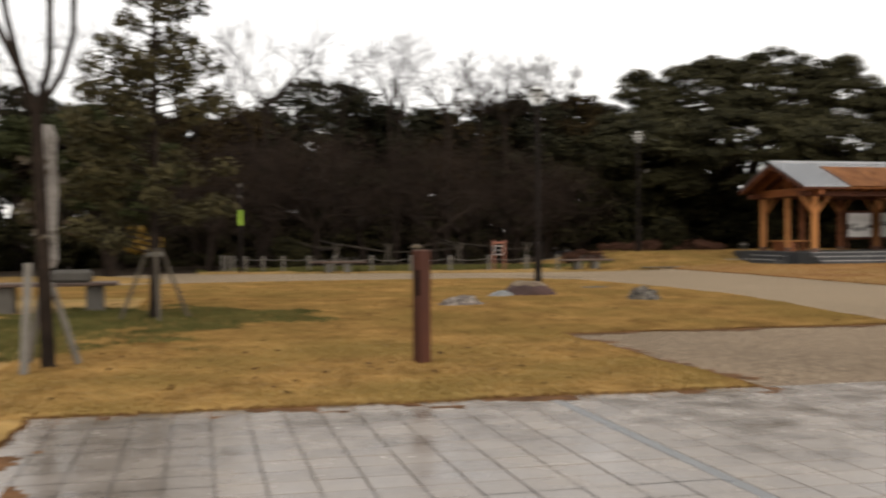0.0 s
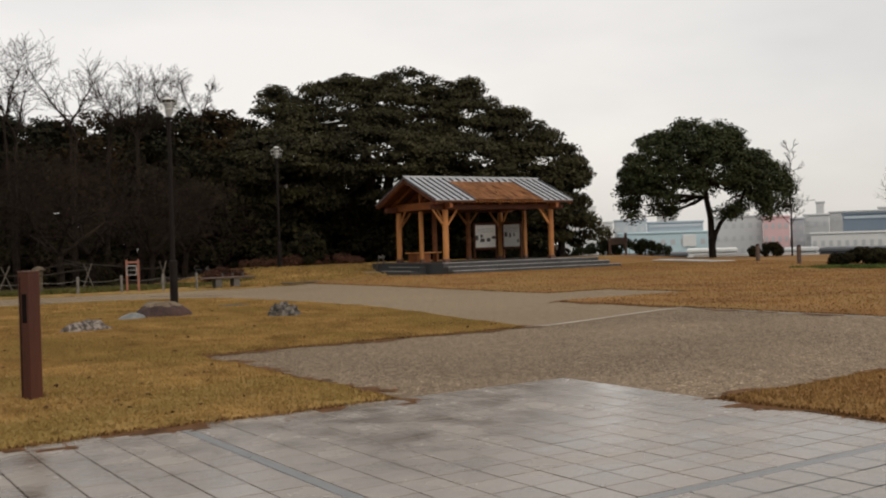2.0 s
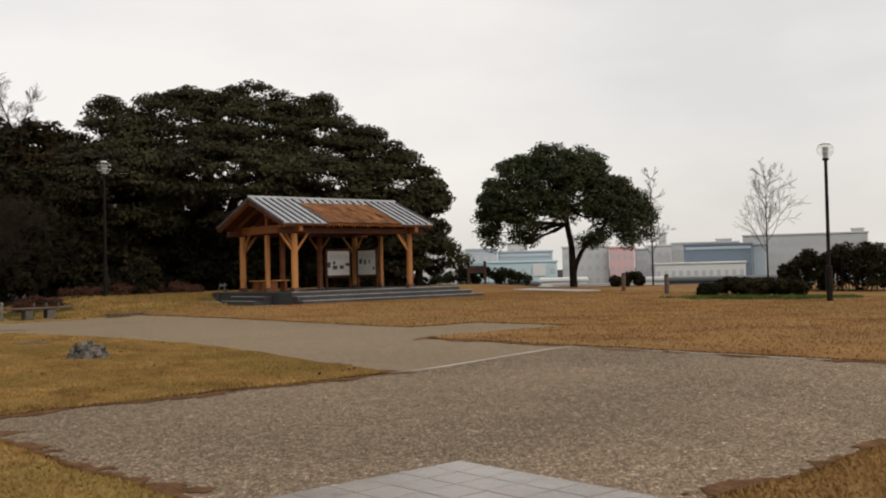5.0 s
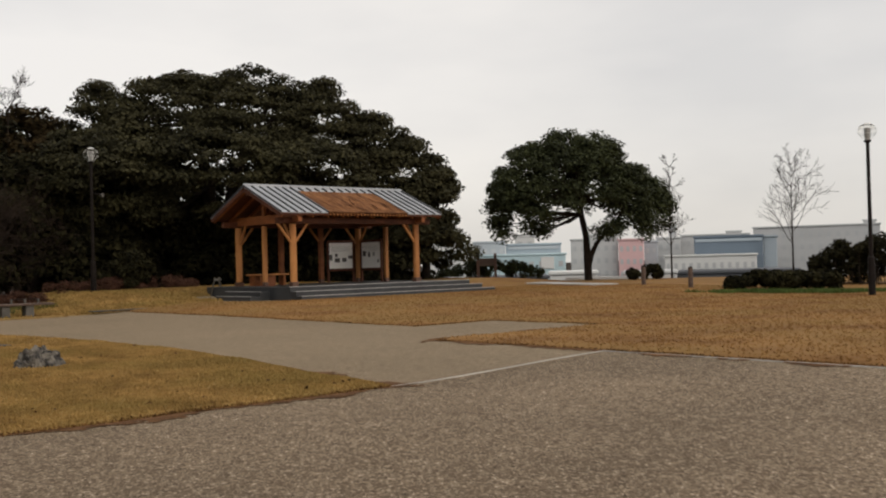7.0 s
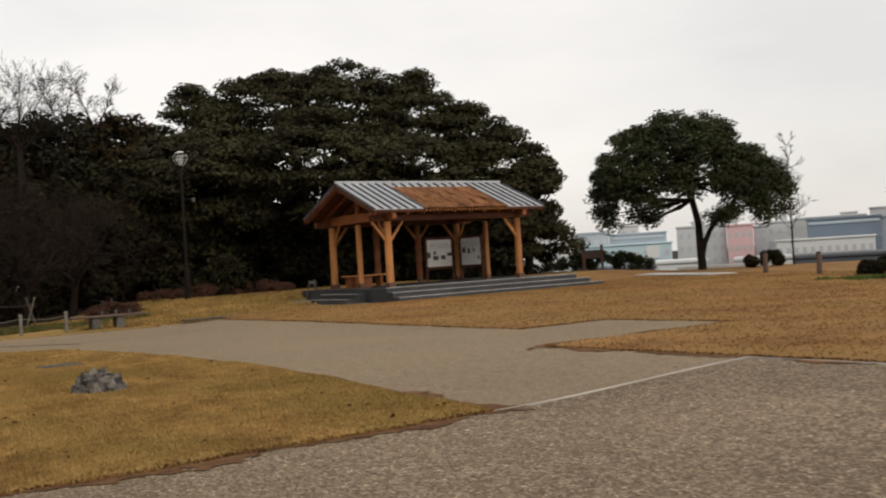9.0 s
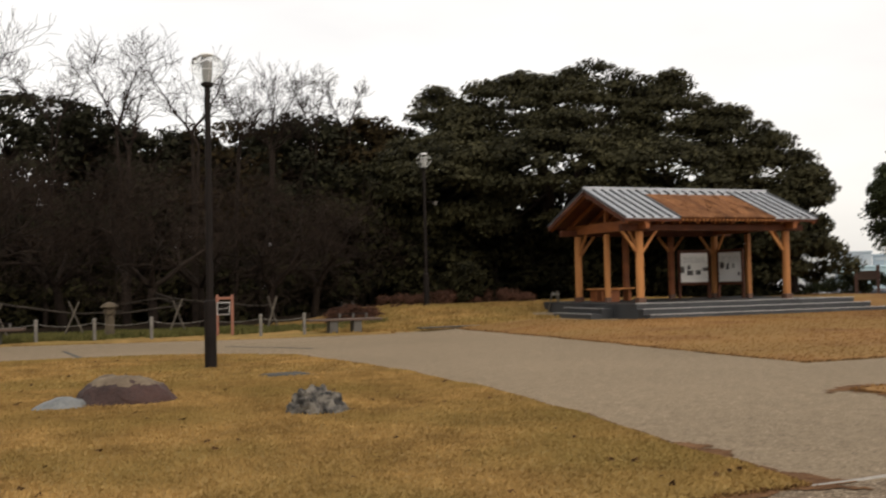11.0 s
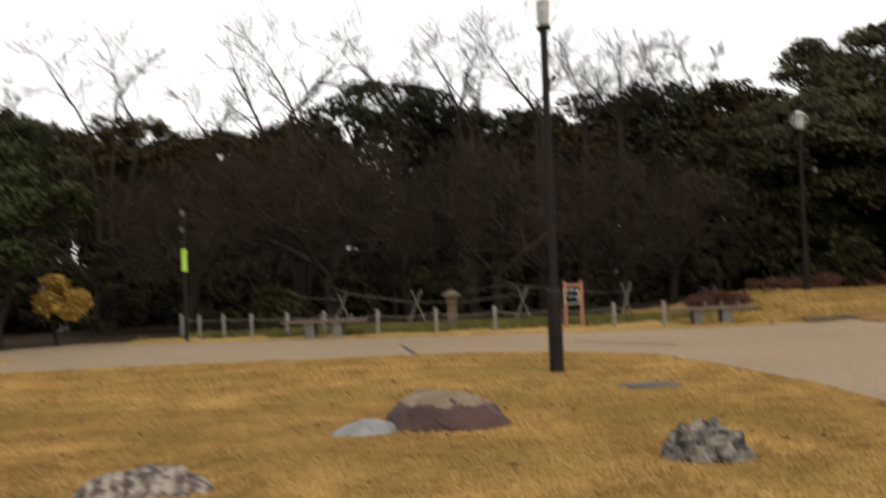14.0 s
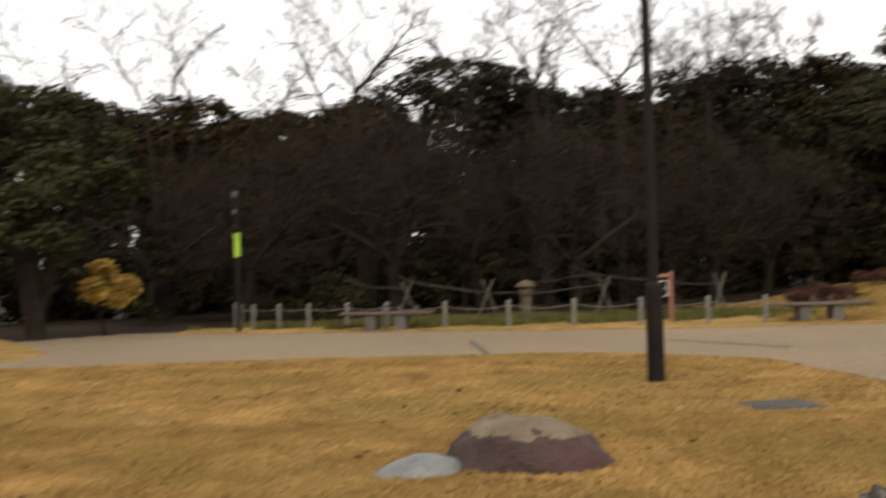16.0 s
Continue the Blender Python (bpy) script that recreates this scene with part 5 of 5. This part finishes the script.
def sagging_limb(tree, x0, x1, y, z0, z1, low, rad):
    """A long low limb that hangs in a shallow bow over its props."""
    inverse, foot = tree.matrix_basis.inverted(), tree.matrix_basis.translation
    segs, prev = [], None
    for k in range(13):
        f = k / 12
        z = z0 + (z1 - z0) * f - low * 4 * f * (1 - f) + 0.035 * math.sin(9 * f + x0)
        g = min(1.0, f / 0.3)
        q = inverse @ Vector((foot.x + (x0 - foot.x) * g if f < 0.3 else x0 + (x1 - x0) * (f - 0.3) / 0.7, foot.y + (y - foot.y) * g, z))
        if prev is not None:
            segs.append((prev, q, rad * (1.25 - 0.7 * (k - 1) / 12), rad * (1.25 - 0.7 * k / 12), 6))
        prev = q
    part("limb", tubes("limb", segs, M["pale_bark"]), None, tree, "grey-brown low sagging limb")


for tree, x0, x1, z0, z1, low, rad in ((cherry, -2.2, -3.6, 0.95, 1.25, 0.10, 0.028), (cherry, -1.8, 1.2, 1.35, 0.85, 0.16, 0.036), (cherry2, 3.0, 0.5, 1.25, 0.85, 0.16, 0.034), (cherry2, 2.6, 1.0, 1.35, 1.1, 0.06, 0.026),
                                       (cherry2, 3.2, 5.6, 1.35, 0.95, 0.14, 0.03)):
    sagging_limb(tree, x0, x1, 30.6, z0, z1, low, rad)


def slender(name, at, high, reach, seed, label):
    """A young leafless tree: one straight stem with fine rising side branches."""
    r = np.random.default_rng(seed)
    t = thing(name, at, label, "tree", "bare saplings")
    segs, p = [], Vector((0, 0, -0.1))
    for k in range(10):
        q = Vector((0, 0, high * (k + 1) / 10))
        segs.append((p, q, 0.05 * (1 - k / 11), 0.05 * (1 - (k + 1) / 11), 7))
        if k > 1:
            for _ in range(3):
                a = r.uniform(0, 2 * math.pi)
                ln = reach * (1.15 - 0.08 * k) * r.uniform(0.6, 1.1)
                grow(r, q, Vector((math.cos(a), math.sin(a), 0.85)), ln, 0.020, 2, segs, 0.5, 0.0, 0.10, 3, 0.6)
        p = q
    part("trunk", lathe([(0.055 * (1 - k / 11), high * k / 10 - 0.1 * (k == 0)) for k in range(11)], 7), M["bark"], t)
    part("twigwork", tubes("twigwork", [(a, b, max(ra, 0.008), max(rb, 0.006), 3) for a, b, ra, rb, k in segs if k != 7], M["twig"]), None, t)


slender("bare_sapling", (41.6, 22.0, gz(41.6, 22)), 5.4, 1.6, 35, "slender leafless tree behind the hedge")
slender("bare_sapling", (38.6, 26.9, gz(38.6, 26.9)), 5.6, 0.9, 33, "slender leafless tree beside the round tree")


def props(at, turn, n, reach, high, label, mat):
    """Stakes that lean on a trunk, tied by a cross bar."""
    s = thing("tree_stakes", at, label, "tree support", "stakes holding trees", turn)
    for k in range(n):
        a = 2 * math.pi * k / n
        part("stake", rodded((math.cos(a) * reach, math.sin(a) * reach, -0.05), (math.cos(a) * 0.10, math.sin(a) * 0.10, high), 0.03, 0.026, 8), mat, s)
    part("tie", lathe([(0.13, high - 0.14), (0.14, high - 0.10), (0.13, high - 0.06)], 10), M["rope"], s)
    return s


props((14.75, 29.5, gz(14.75, 29.5)), 20, 3, 0.28, 0.72, "three short wooden stakes beside the shelter", M["stake"])
for x, y in ((-2.15, 30.5), (-0.15, 30.4), (2.7, 30.3), (5.5, 30.2)):
    p = thing("branch_prop", (x, y, gz(x, y)), "crossed pale poles propping a cherry branch", "tree support", "props under the cherry branches", x * 6)
    part("pole", rodded((-0.32, 0, -0.05), (0.14, 0, 1.05), 0.03, 0.026, 8), M["stake"], p)
    part("pole", rodded((0.32, 0.08, -0.05), (-0.14, 0.08, 1.05), 0.03, 0.026, 8), M["stake"], p)

# staked trees on the near lawn
young = bare_tree("young_tree", "thin young tree with bare upright branches and few dry leaves", 51, 6.4, 0.075, 3, 0.30, 0.18, 3, 0.66, first=0.46, twig_r=0.014)
put(young, -9.02, 3.2, 30, 1.0)
r51 = np.random.default_rng(51)
part("dry_leaves", leaves("dry_leaves", [(r51.normal(0, 0.12), r51.normal(0, 0.12), r51.uniform(1.2, 2.6), 0.18, 1.0) for _ in range(7)], 60, 0.08, M["stake"], r51), None, young, "pale dry leaves")
part("trunk_wrap", lathe([(0.075, 1.15), (0.115, 1.25), (0.10, 1.6), (0.125, 2.0), (0.105, 2.35), (0.12, 2.6), (0.07, 2.75)], 10), M["burlap"], young, "pale mottled trunk wrapping")
stakes = thing("tree_stakes", (-9.02, 3.2, 0.0), "pale weathered stakes with a cross bar round a young tree", "tree support", "stakes holding trees")
part("stake", rodded((-0.17, -0.64, -0.05), (-0.13, -0.50, 1.22), 0.048, 0.045, 10), M["fence_post"], stakes)
part("stake", rodded((0.32, 0.22, -0.05), (0.02, 0.06, 0.98), 0.04, 0.036, 10), M["fence_post"], stakes)
part("stake", rodded((-0.30, 0.45, -0.05), (-0.06, 0.08, 1.0), 0.04, 0.036, 10), M["fence_post"], stakes)
part("tie", lathe([(0.085, 0.84), (0.095, 0.88), (0.085, 0.92)], 10), M["rope"], stakes)
cone = thing("staked_evergreen", (-8.1, 8.8, 0), "staked olive-green evergreen with a sparse pointed crown", "tree")
r52 = np.random.default_rng(52)
segs, cl = [(Vector((0, 0, -0.1)), Vector((0.02, 0, 3.2)), 0.10, 0.06, 9), (Vector((0.02, 0, 3.2)), Vector((0.05, 0.02, 7.4)), 0.06, 0.015, 7)], []
for k in range(90):
    z = 1.2 + 5.9 * (k / 90) ** 0.9
    a, ln = r52.uniform(0, 2 * math.pi), (2.0 - 1.05 * (z - 1.2) / 6) * r52.uniform(0.5, 1.05)
    e = Vector((math.cos(a) * ln, math.sin(a) * ln, z + 0.25 * ln))
    segs.append((Vector((0.02, 0, z)), e, 0.022, 0.007, 4))
    for f in (0.55, 0.95):
        q = Vector((0.02, 0, z)).lerp(e, f)
        cl.append((q.x, q.y, q.z, 0.26 if z < 4.4 else 0.17, 0.8))
part("trunk", tubes("trunk", segs, M["bark"]), None, cone)
part("crown", leaves("crown", cl, 12500, 0.065, M["leaf_olive"], r52), None, cone)
props((-8.1, 8.8, 0.0), 10, 4, 0.62, 1.3, "four wooden stakes round an evergreen", M["stake"])
broad_tree("hedge_shrub", (-14.5, 13.0, 0), "dense green shrub beyond the bench", 0.0, 2.4, 2.2, 1.4, 30, 8000, 0.10, M["leaf_round"], 161, category="shrub", r0=0.4, r1=0.8, trunk=0.05, fork=0.4)
broad_tree("hedge_shrub", (-18.5, 16.0, 0), "dense green shrub beyond the bench", 0.0, 3.4, 3.0, 2.0, 36, 10000, 0.12, M["leaf_dark"], 162, category="shrub", r0=0.5, r1=0.9, trunk=0.05, fork=0.4)

# ---- the open side of the hilltop ----
G = gz(36, 30.1)
lobed_tree("round_tree", (36.0, 30.1, G), "round-crowned dark green tree with a forked trunk on the open hilltop", -49.4,
           [(-2.9, 0.0, 4.4, 7.6 - G, 1.9, 2.6), (-1.2, 0.1, 4.5, 8.05 - G, 2.1, 3.0), (0.5, 0.0, 4.4, 7.75 - G, 2.0, 3.0), (1.9, 0.0, 3.9, 6.5 - G, 1.6, 2.4), (3.1, -0.1, 3.3, 5.5 - G, 1.25, 1.7),
            (-3.9, -0.2, 3.6, 6.2 - G, 1.2, 1.7), (-0.8, -1.9, 4.0, 6.8 - G, 2.6, 1.5), (-3.2, -0.6, 3.1, 5.4 - G, 1.6, 1.6), (1.9, -0.8, 2.9, 4.6 - G, 1.5, 1.5), (-1.6, 1.2, 3.3, 5.2 - G, 1.6, 1.3), (0.1, -0.6, 3.2, 4.8 - G, 1.5, 1.4)],
           34.0, 72000, 0.098, M["leaf_round"], 170, [(-0.35, 0.1, 1.2, 5.6, 0.19), (0.9, -0.1, 2.1, 3.4, 0.13), (-0.3, 0.8, 1.6, 5.2, 0.06)], 0.4, 0.75, 0.7, 0.4, fork=0.8)
for x, y in ((28.9, 21.2), (27.9, 18.3)):
    b = thing("bollard", (x, y, gz(x, y)), "short brown wooden bollard on the lawn", "bollard", "bollards on the lawn")
    part("shaft", lathe([(0.09, 0), (0.09, 0.72), (0.08, 0.75)], 12), M["bench_wood"], b)
    part("cap", lathe([(0.085, 0.75), (0.08, 0.79), (0.03, 0.81)], 12), M["pole"], b)


def hedge(at, sx, sy, h, count, label, seed, mat, turn=-45):
    r = np.random.default_rng(seed)
    t = thing("hedge", (at[0], at[1], gz(at[0], at[1])), label, "hedge", turn=turn)
    cl = [(r.uniform(-sx / 2, sx / 2), r.uniform(-sy / 2, sy / 2), 0.12 + (h - 0.36) * r.random() ** 0.6, 0.24, 0.9) for _ in range(int(sx * sy * 14 * max(1.0, h)))]
    cl = [(x, y, 0.12 + (z - 0.12) * (1 - 0.45 * abs(2 * x / sx) ** 2.5 + 0.12 * math.sin(5 * x + y)), w, q) for x, y, z, w, q in cl]
    part("foliage", leaves("foliage", cl, count, 0.085, mat, r), None, t)
    part("stem_cluster", tubes("stem_cluster", [(Vector((c[0], c[1], -0.1)), Vector(c[:3]), 0.02, 0.01, 4) for c in cl[::3]], M["bark"]), None, t)


hedge((29.0, 15.2), 3.7, 1.3, 0.80, 17000, "low clipped dark hedge along the lawn", 181, M["leaf_dark"], -60)
hedge((35.4, 14.0), 6.4, 2.4, 2.0, 30000, "tall unclipped dark hedge beside the lamp", 182, M["leaf_dark"], -62)
hedge((36.6, 27.0), 1.6, 1.0, 0.9, 4000, "small clipped box bush near the round tree", 183, M["leaf_dark"])
hedge((34.0, 35.2), 5.4, 0.9, 1.2, 7000, "ragged low shrubs at the edge of the hilltop", 184, M["leaf_round"])
low = thing("low_wall", (42.0, 33.0, gz(42, 33) - 0.02), "low pale wall at the edge of the hilltop", "wall", turn=-46)
part("wall", boxed(6, 0.3, 0.42, None, 0.02), M["b_light"], low)
slab = box(bmesh.new(), 9.2, 1.3, 0.06, pose(30.3, 27.2, gz(30.3, 27.2) + 0.03, 0, 0, 68), 0.005)
tagged(part("pale_path", slab, M["nosing"]), "pale paved path by the round tree", "path", kind="structure")
rail = thing("wooden_stand", (33.2, 34.6, gz(33.2, 34.6)), "small dark timber stand at the hilltop edge", "stand", turn=-45)
for x in (-0.45, 0.45):
    part("post", boxed(0.15, 0.15, 1.35, Matrix.Translation((x, 0, 0)), 0.01), M["foot"], rail)
part("cross_rail", boxed(0.75, 0.10, 0.4, Matrix.Translation((0, 0, 0.7)), 0.01), M["bench_wood"], rail)

# ---- the town beyond and below ----
EYE = Vector((-3.58, -3.78))


def town(az0, az1, d, top, mat, label, storeys=0, cols=0, deep=25.0, base=-10.0, extra=(), win=None):
    """A far building across the bearings az0 to az1 (degrees, clockwise from the diagonal of the plan) at d metres."""
    def at(az):
        a = radians(45 - az)
        return Vector((EYE.x + d * math.cos(a), EYE.y + d * math.sin(a)))
    a, b = at(az0), at(az1)
    mid, wid = (a + b) / 2, (b - a).length
    turn = math.degrees(math.atan2(b.y - a.y, b.x - a.x))
    t = thing("building", (mid.x, mid.y, base), label, "building", "town below the hill", turn)
    h = top - base
    wall = part("wall", boxed(wid, deep, h, Matrix.Translation((0, deep / 2, 0)), 0.15), mat, t)
    part("roof", boxed(wid + 0.5, deep + 0.5, 0.5, Matrix.Translation((0, deep / 2, h)), 0.1), mat, t)
    if storeys:
        g = boxed(wid / cols * 0.45, 0.12, 1.3, None, 0.0)
        me = mesh_of("window", g, win or M["glass_far"])
        for i in range(storeys):
            for j in range(cols):
                w = part("window", me, None, t)
                w.location = (-wid / 2 + wid * (j + 0.5) / cols, -0.03, h - 2.8 - 3.3 * i)
    for ex, ez, ew, eh, em in extra:
        part("panel", boxed(ew, 0.3, eh, Matrix.Translation((ex, -0.12, h - ez - eh)), 0.05), em, t)
    return t


def far_top(d, elevation):
    """Height of a roof that stands at that elevation, in degrees, above the level of the eye."""
    return 1.42 + d * math.tan(radians(elevation))


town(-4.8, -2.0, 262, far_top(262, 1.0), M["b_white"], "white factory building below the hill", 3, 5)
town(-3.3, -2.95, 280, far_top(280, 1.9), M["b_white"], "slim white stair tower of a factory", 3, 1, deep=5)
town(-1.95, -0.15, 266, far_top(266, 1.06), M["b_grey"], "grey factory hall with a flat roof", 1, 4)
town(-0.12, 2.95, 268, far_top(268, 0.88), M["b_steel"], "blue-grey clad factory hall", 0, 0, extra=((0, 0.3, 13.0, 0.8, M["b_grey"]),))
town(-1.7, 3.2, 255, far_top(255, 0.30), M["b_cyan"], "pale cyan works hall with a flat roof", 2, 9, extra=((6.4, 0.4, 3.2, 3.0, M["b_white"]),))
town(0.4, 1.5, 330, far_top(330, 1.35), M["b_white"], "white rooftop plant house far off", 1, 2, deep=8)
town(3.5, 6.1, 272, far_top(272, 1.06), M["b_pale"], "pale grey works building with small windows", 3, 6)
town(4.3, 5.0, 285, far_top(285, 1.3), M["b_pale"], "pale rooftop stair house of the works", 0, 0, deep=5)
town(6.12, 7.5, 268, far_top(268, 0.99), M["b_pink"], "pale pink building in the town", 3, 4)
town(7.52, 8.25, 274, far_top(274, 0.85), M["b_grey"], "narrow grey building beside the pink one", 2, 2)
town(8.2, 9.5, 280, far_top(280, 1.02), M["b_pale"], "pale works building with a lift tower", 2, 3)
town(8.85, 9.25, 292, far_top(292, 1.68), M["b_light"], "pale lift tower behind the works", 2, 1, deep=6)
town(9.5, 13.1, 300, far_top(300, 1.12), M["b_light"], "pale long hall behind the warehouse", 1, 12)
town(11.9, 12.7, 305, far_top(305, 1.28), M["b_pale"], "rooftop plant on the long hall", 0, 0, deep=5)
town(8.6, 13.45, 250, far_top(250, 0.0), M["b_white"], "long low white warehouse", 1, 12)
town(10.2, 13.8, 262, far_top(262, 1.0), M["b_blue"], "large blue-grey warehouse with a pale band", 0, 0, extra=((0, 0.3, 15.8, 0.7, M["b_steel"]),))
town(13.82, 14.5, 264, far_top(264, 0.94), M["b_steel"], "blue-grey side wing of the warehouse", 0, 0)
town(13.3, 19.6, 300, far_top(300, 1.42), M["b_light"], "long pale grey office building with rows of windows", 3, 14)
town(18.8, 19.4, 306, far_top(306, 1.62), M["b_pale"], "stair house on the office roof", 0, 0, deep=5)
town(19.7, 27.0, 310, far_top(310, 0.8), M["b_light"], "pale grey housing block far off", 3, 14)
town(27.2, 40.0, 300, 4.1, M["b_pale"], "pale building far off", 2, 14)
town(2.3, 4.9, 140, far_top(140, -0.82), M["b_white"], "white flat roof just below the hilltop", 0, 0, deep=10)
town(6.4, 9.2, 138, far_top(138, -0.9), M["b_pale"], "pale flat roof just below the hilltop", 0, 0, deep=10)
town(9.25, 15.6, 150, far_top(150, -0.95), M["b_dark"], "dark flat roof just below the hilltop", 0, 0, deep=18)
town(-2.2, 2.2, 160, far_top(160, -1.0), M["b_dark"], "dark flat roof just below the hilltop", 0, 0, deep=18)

# ---- the tiled paving ----
T = 0.30
paving = thing("paving", (0, 0, 0), "wet grey stone-tiled plaza with blue-grey bands", "paving", kind="structure")
part("bed", boxed(8.72, 9.0, 0.06, Matrix.Translation((-4.36, -4.5, -0.068)), 0.0), M["joint"], paving)
part("bed", boxed(8.72, 9.0, 0.06, Matrix.Translation((-4.36, -13.501, -0.068)), 0.0), M["joint"], paving)
tile_me = mesh_of("tile", boxed(T - 0.010, T - 0.010, 0.02, None, 0.003), M["tile"])


def lines(limit):
    """Tile centres along one side: fourteen tiles, a band of a tenth of a metre, then tiles again."""
    return [-(i + 0.5) * T for i in range(14)] + [-(14 * T + 0.1 + (i + 0.5) * T) for i in range(limit)]


far_tiles = bmesh.new()
rt = random.Random(3)
count = 0
for i, x in enumerate(lines(15)):
    for j, y in enumerate(lines(30)):
        z = -0.012 + rt.uniform(-0.0012, 0.0012)
        near = (i < 14 and j < 14) or (i >= 14 and i < 24 and j < 10)
        if near:
            p = part("tile", tile_me, None, paving)
            p.location = (x, y, z)
            count += 1
        else:
            v = [far_tiles.verts.new((x + a * (T / 2 - 0.005), y + b * (T / 2 - 0.005), z + 0.02)) for a, b in ((-1, -1), (1, -1), (1, 1), (-1, 1))]
            far_tiles.faces.new(v)
rest = part("tiles", far_tiles, M["tile"], paving)
rest["kind"] = "stuff"
c = -(14 * T + 0.05)
part("band", boxed(0.092, 14 * T + 0.09, 0.02, Matrix.Translation((c, c / 2 - 0.02, -0.0125)), 0.003), M["strip"], paving, "blue-grey granite band")
for k in range(30):
    if k < 15:
        part("filler", boxed(T - 0.008, 0.092, 0.02, Matrix.Translation((-(14 * T + 0.1 + (k + 0.5) * T), c, -0.0125)), 0.002), M["tile"], paving)
    part("filler", boxed(0.092, T - 0.008, 0.02, Matrix.Translation((c, -(14 * T + 0.1 + (k + 0.5) * T), -0.0125)), 0.002), M["tile"], paving)
part("band", boxed(14 * T - 0.004, 0.092, 0.02, Matrix.Translation((-7 * T, c, -0.0125)), 0.003), M["strip"], paving, "blue-grey granite band")
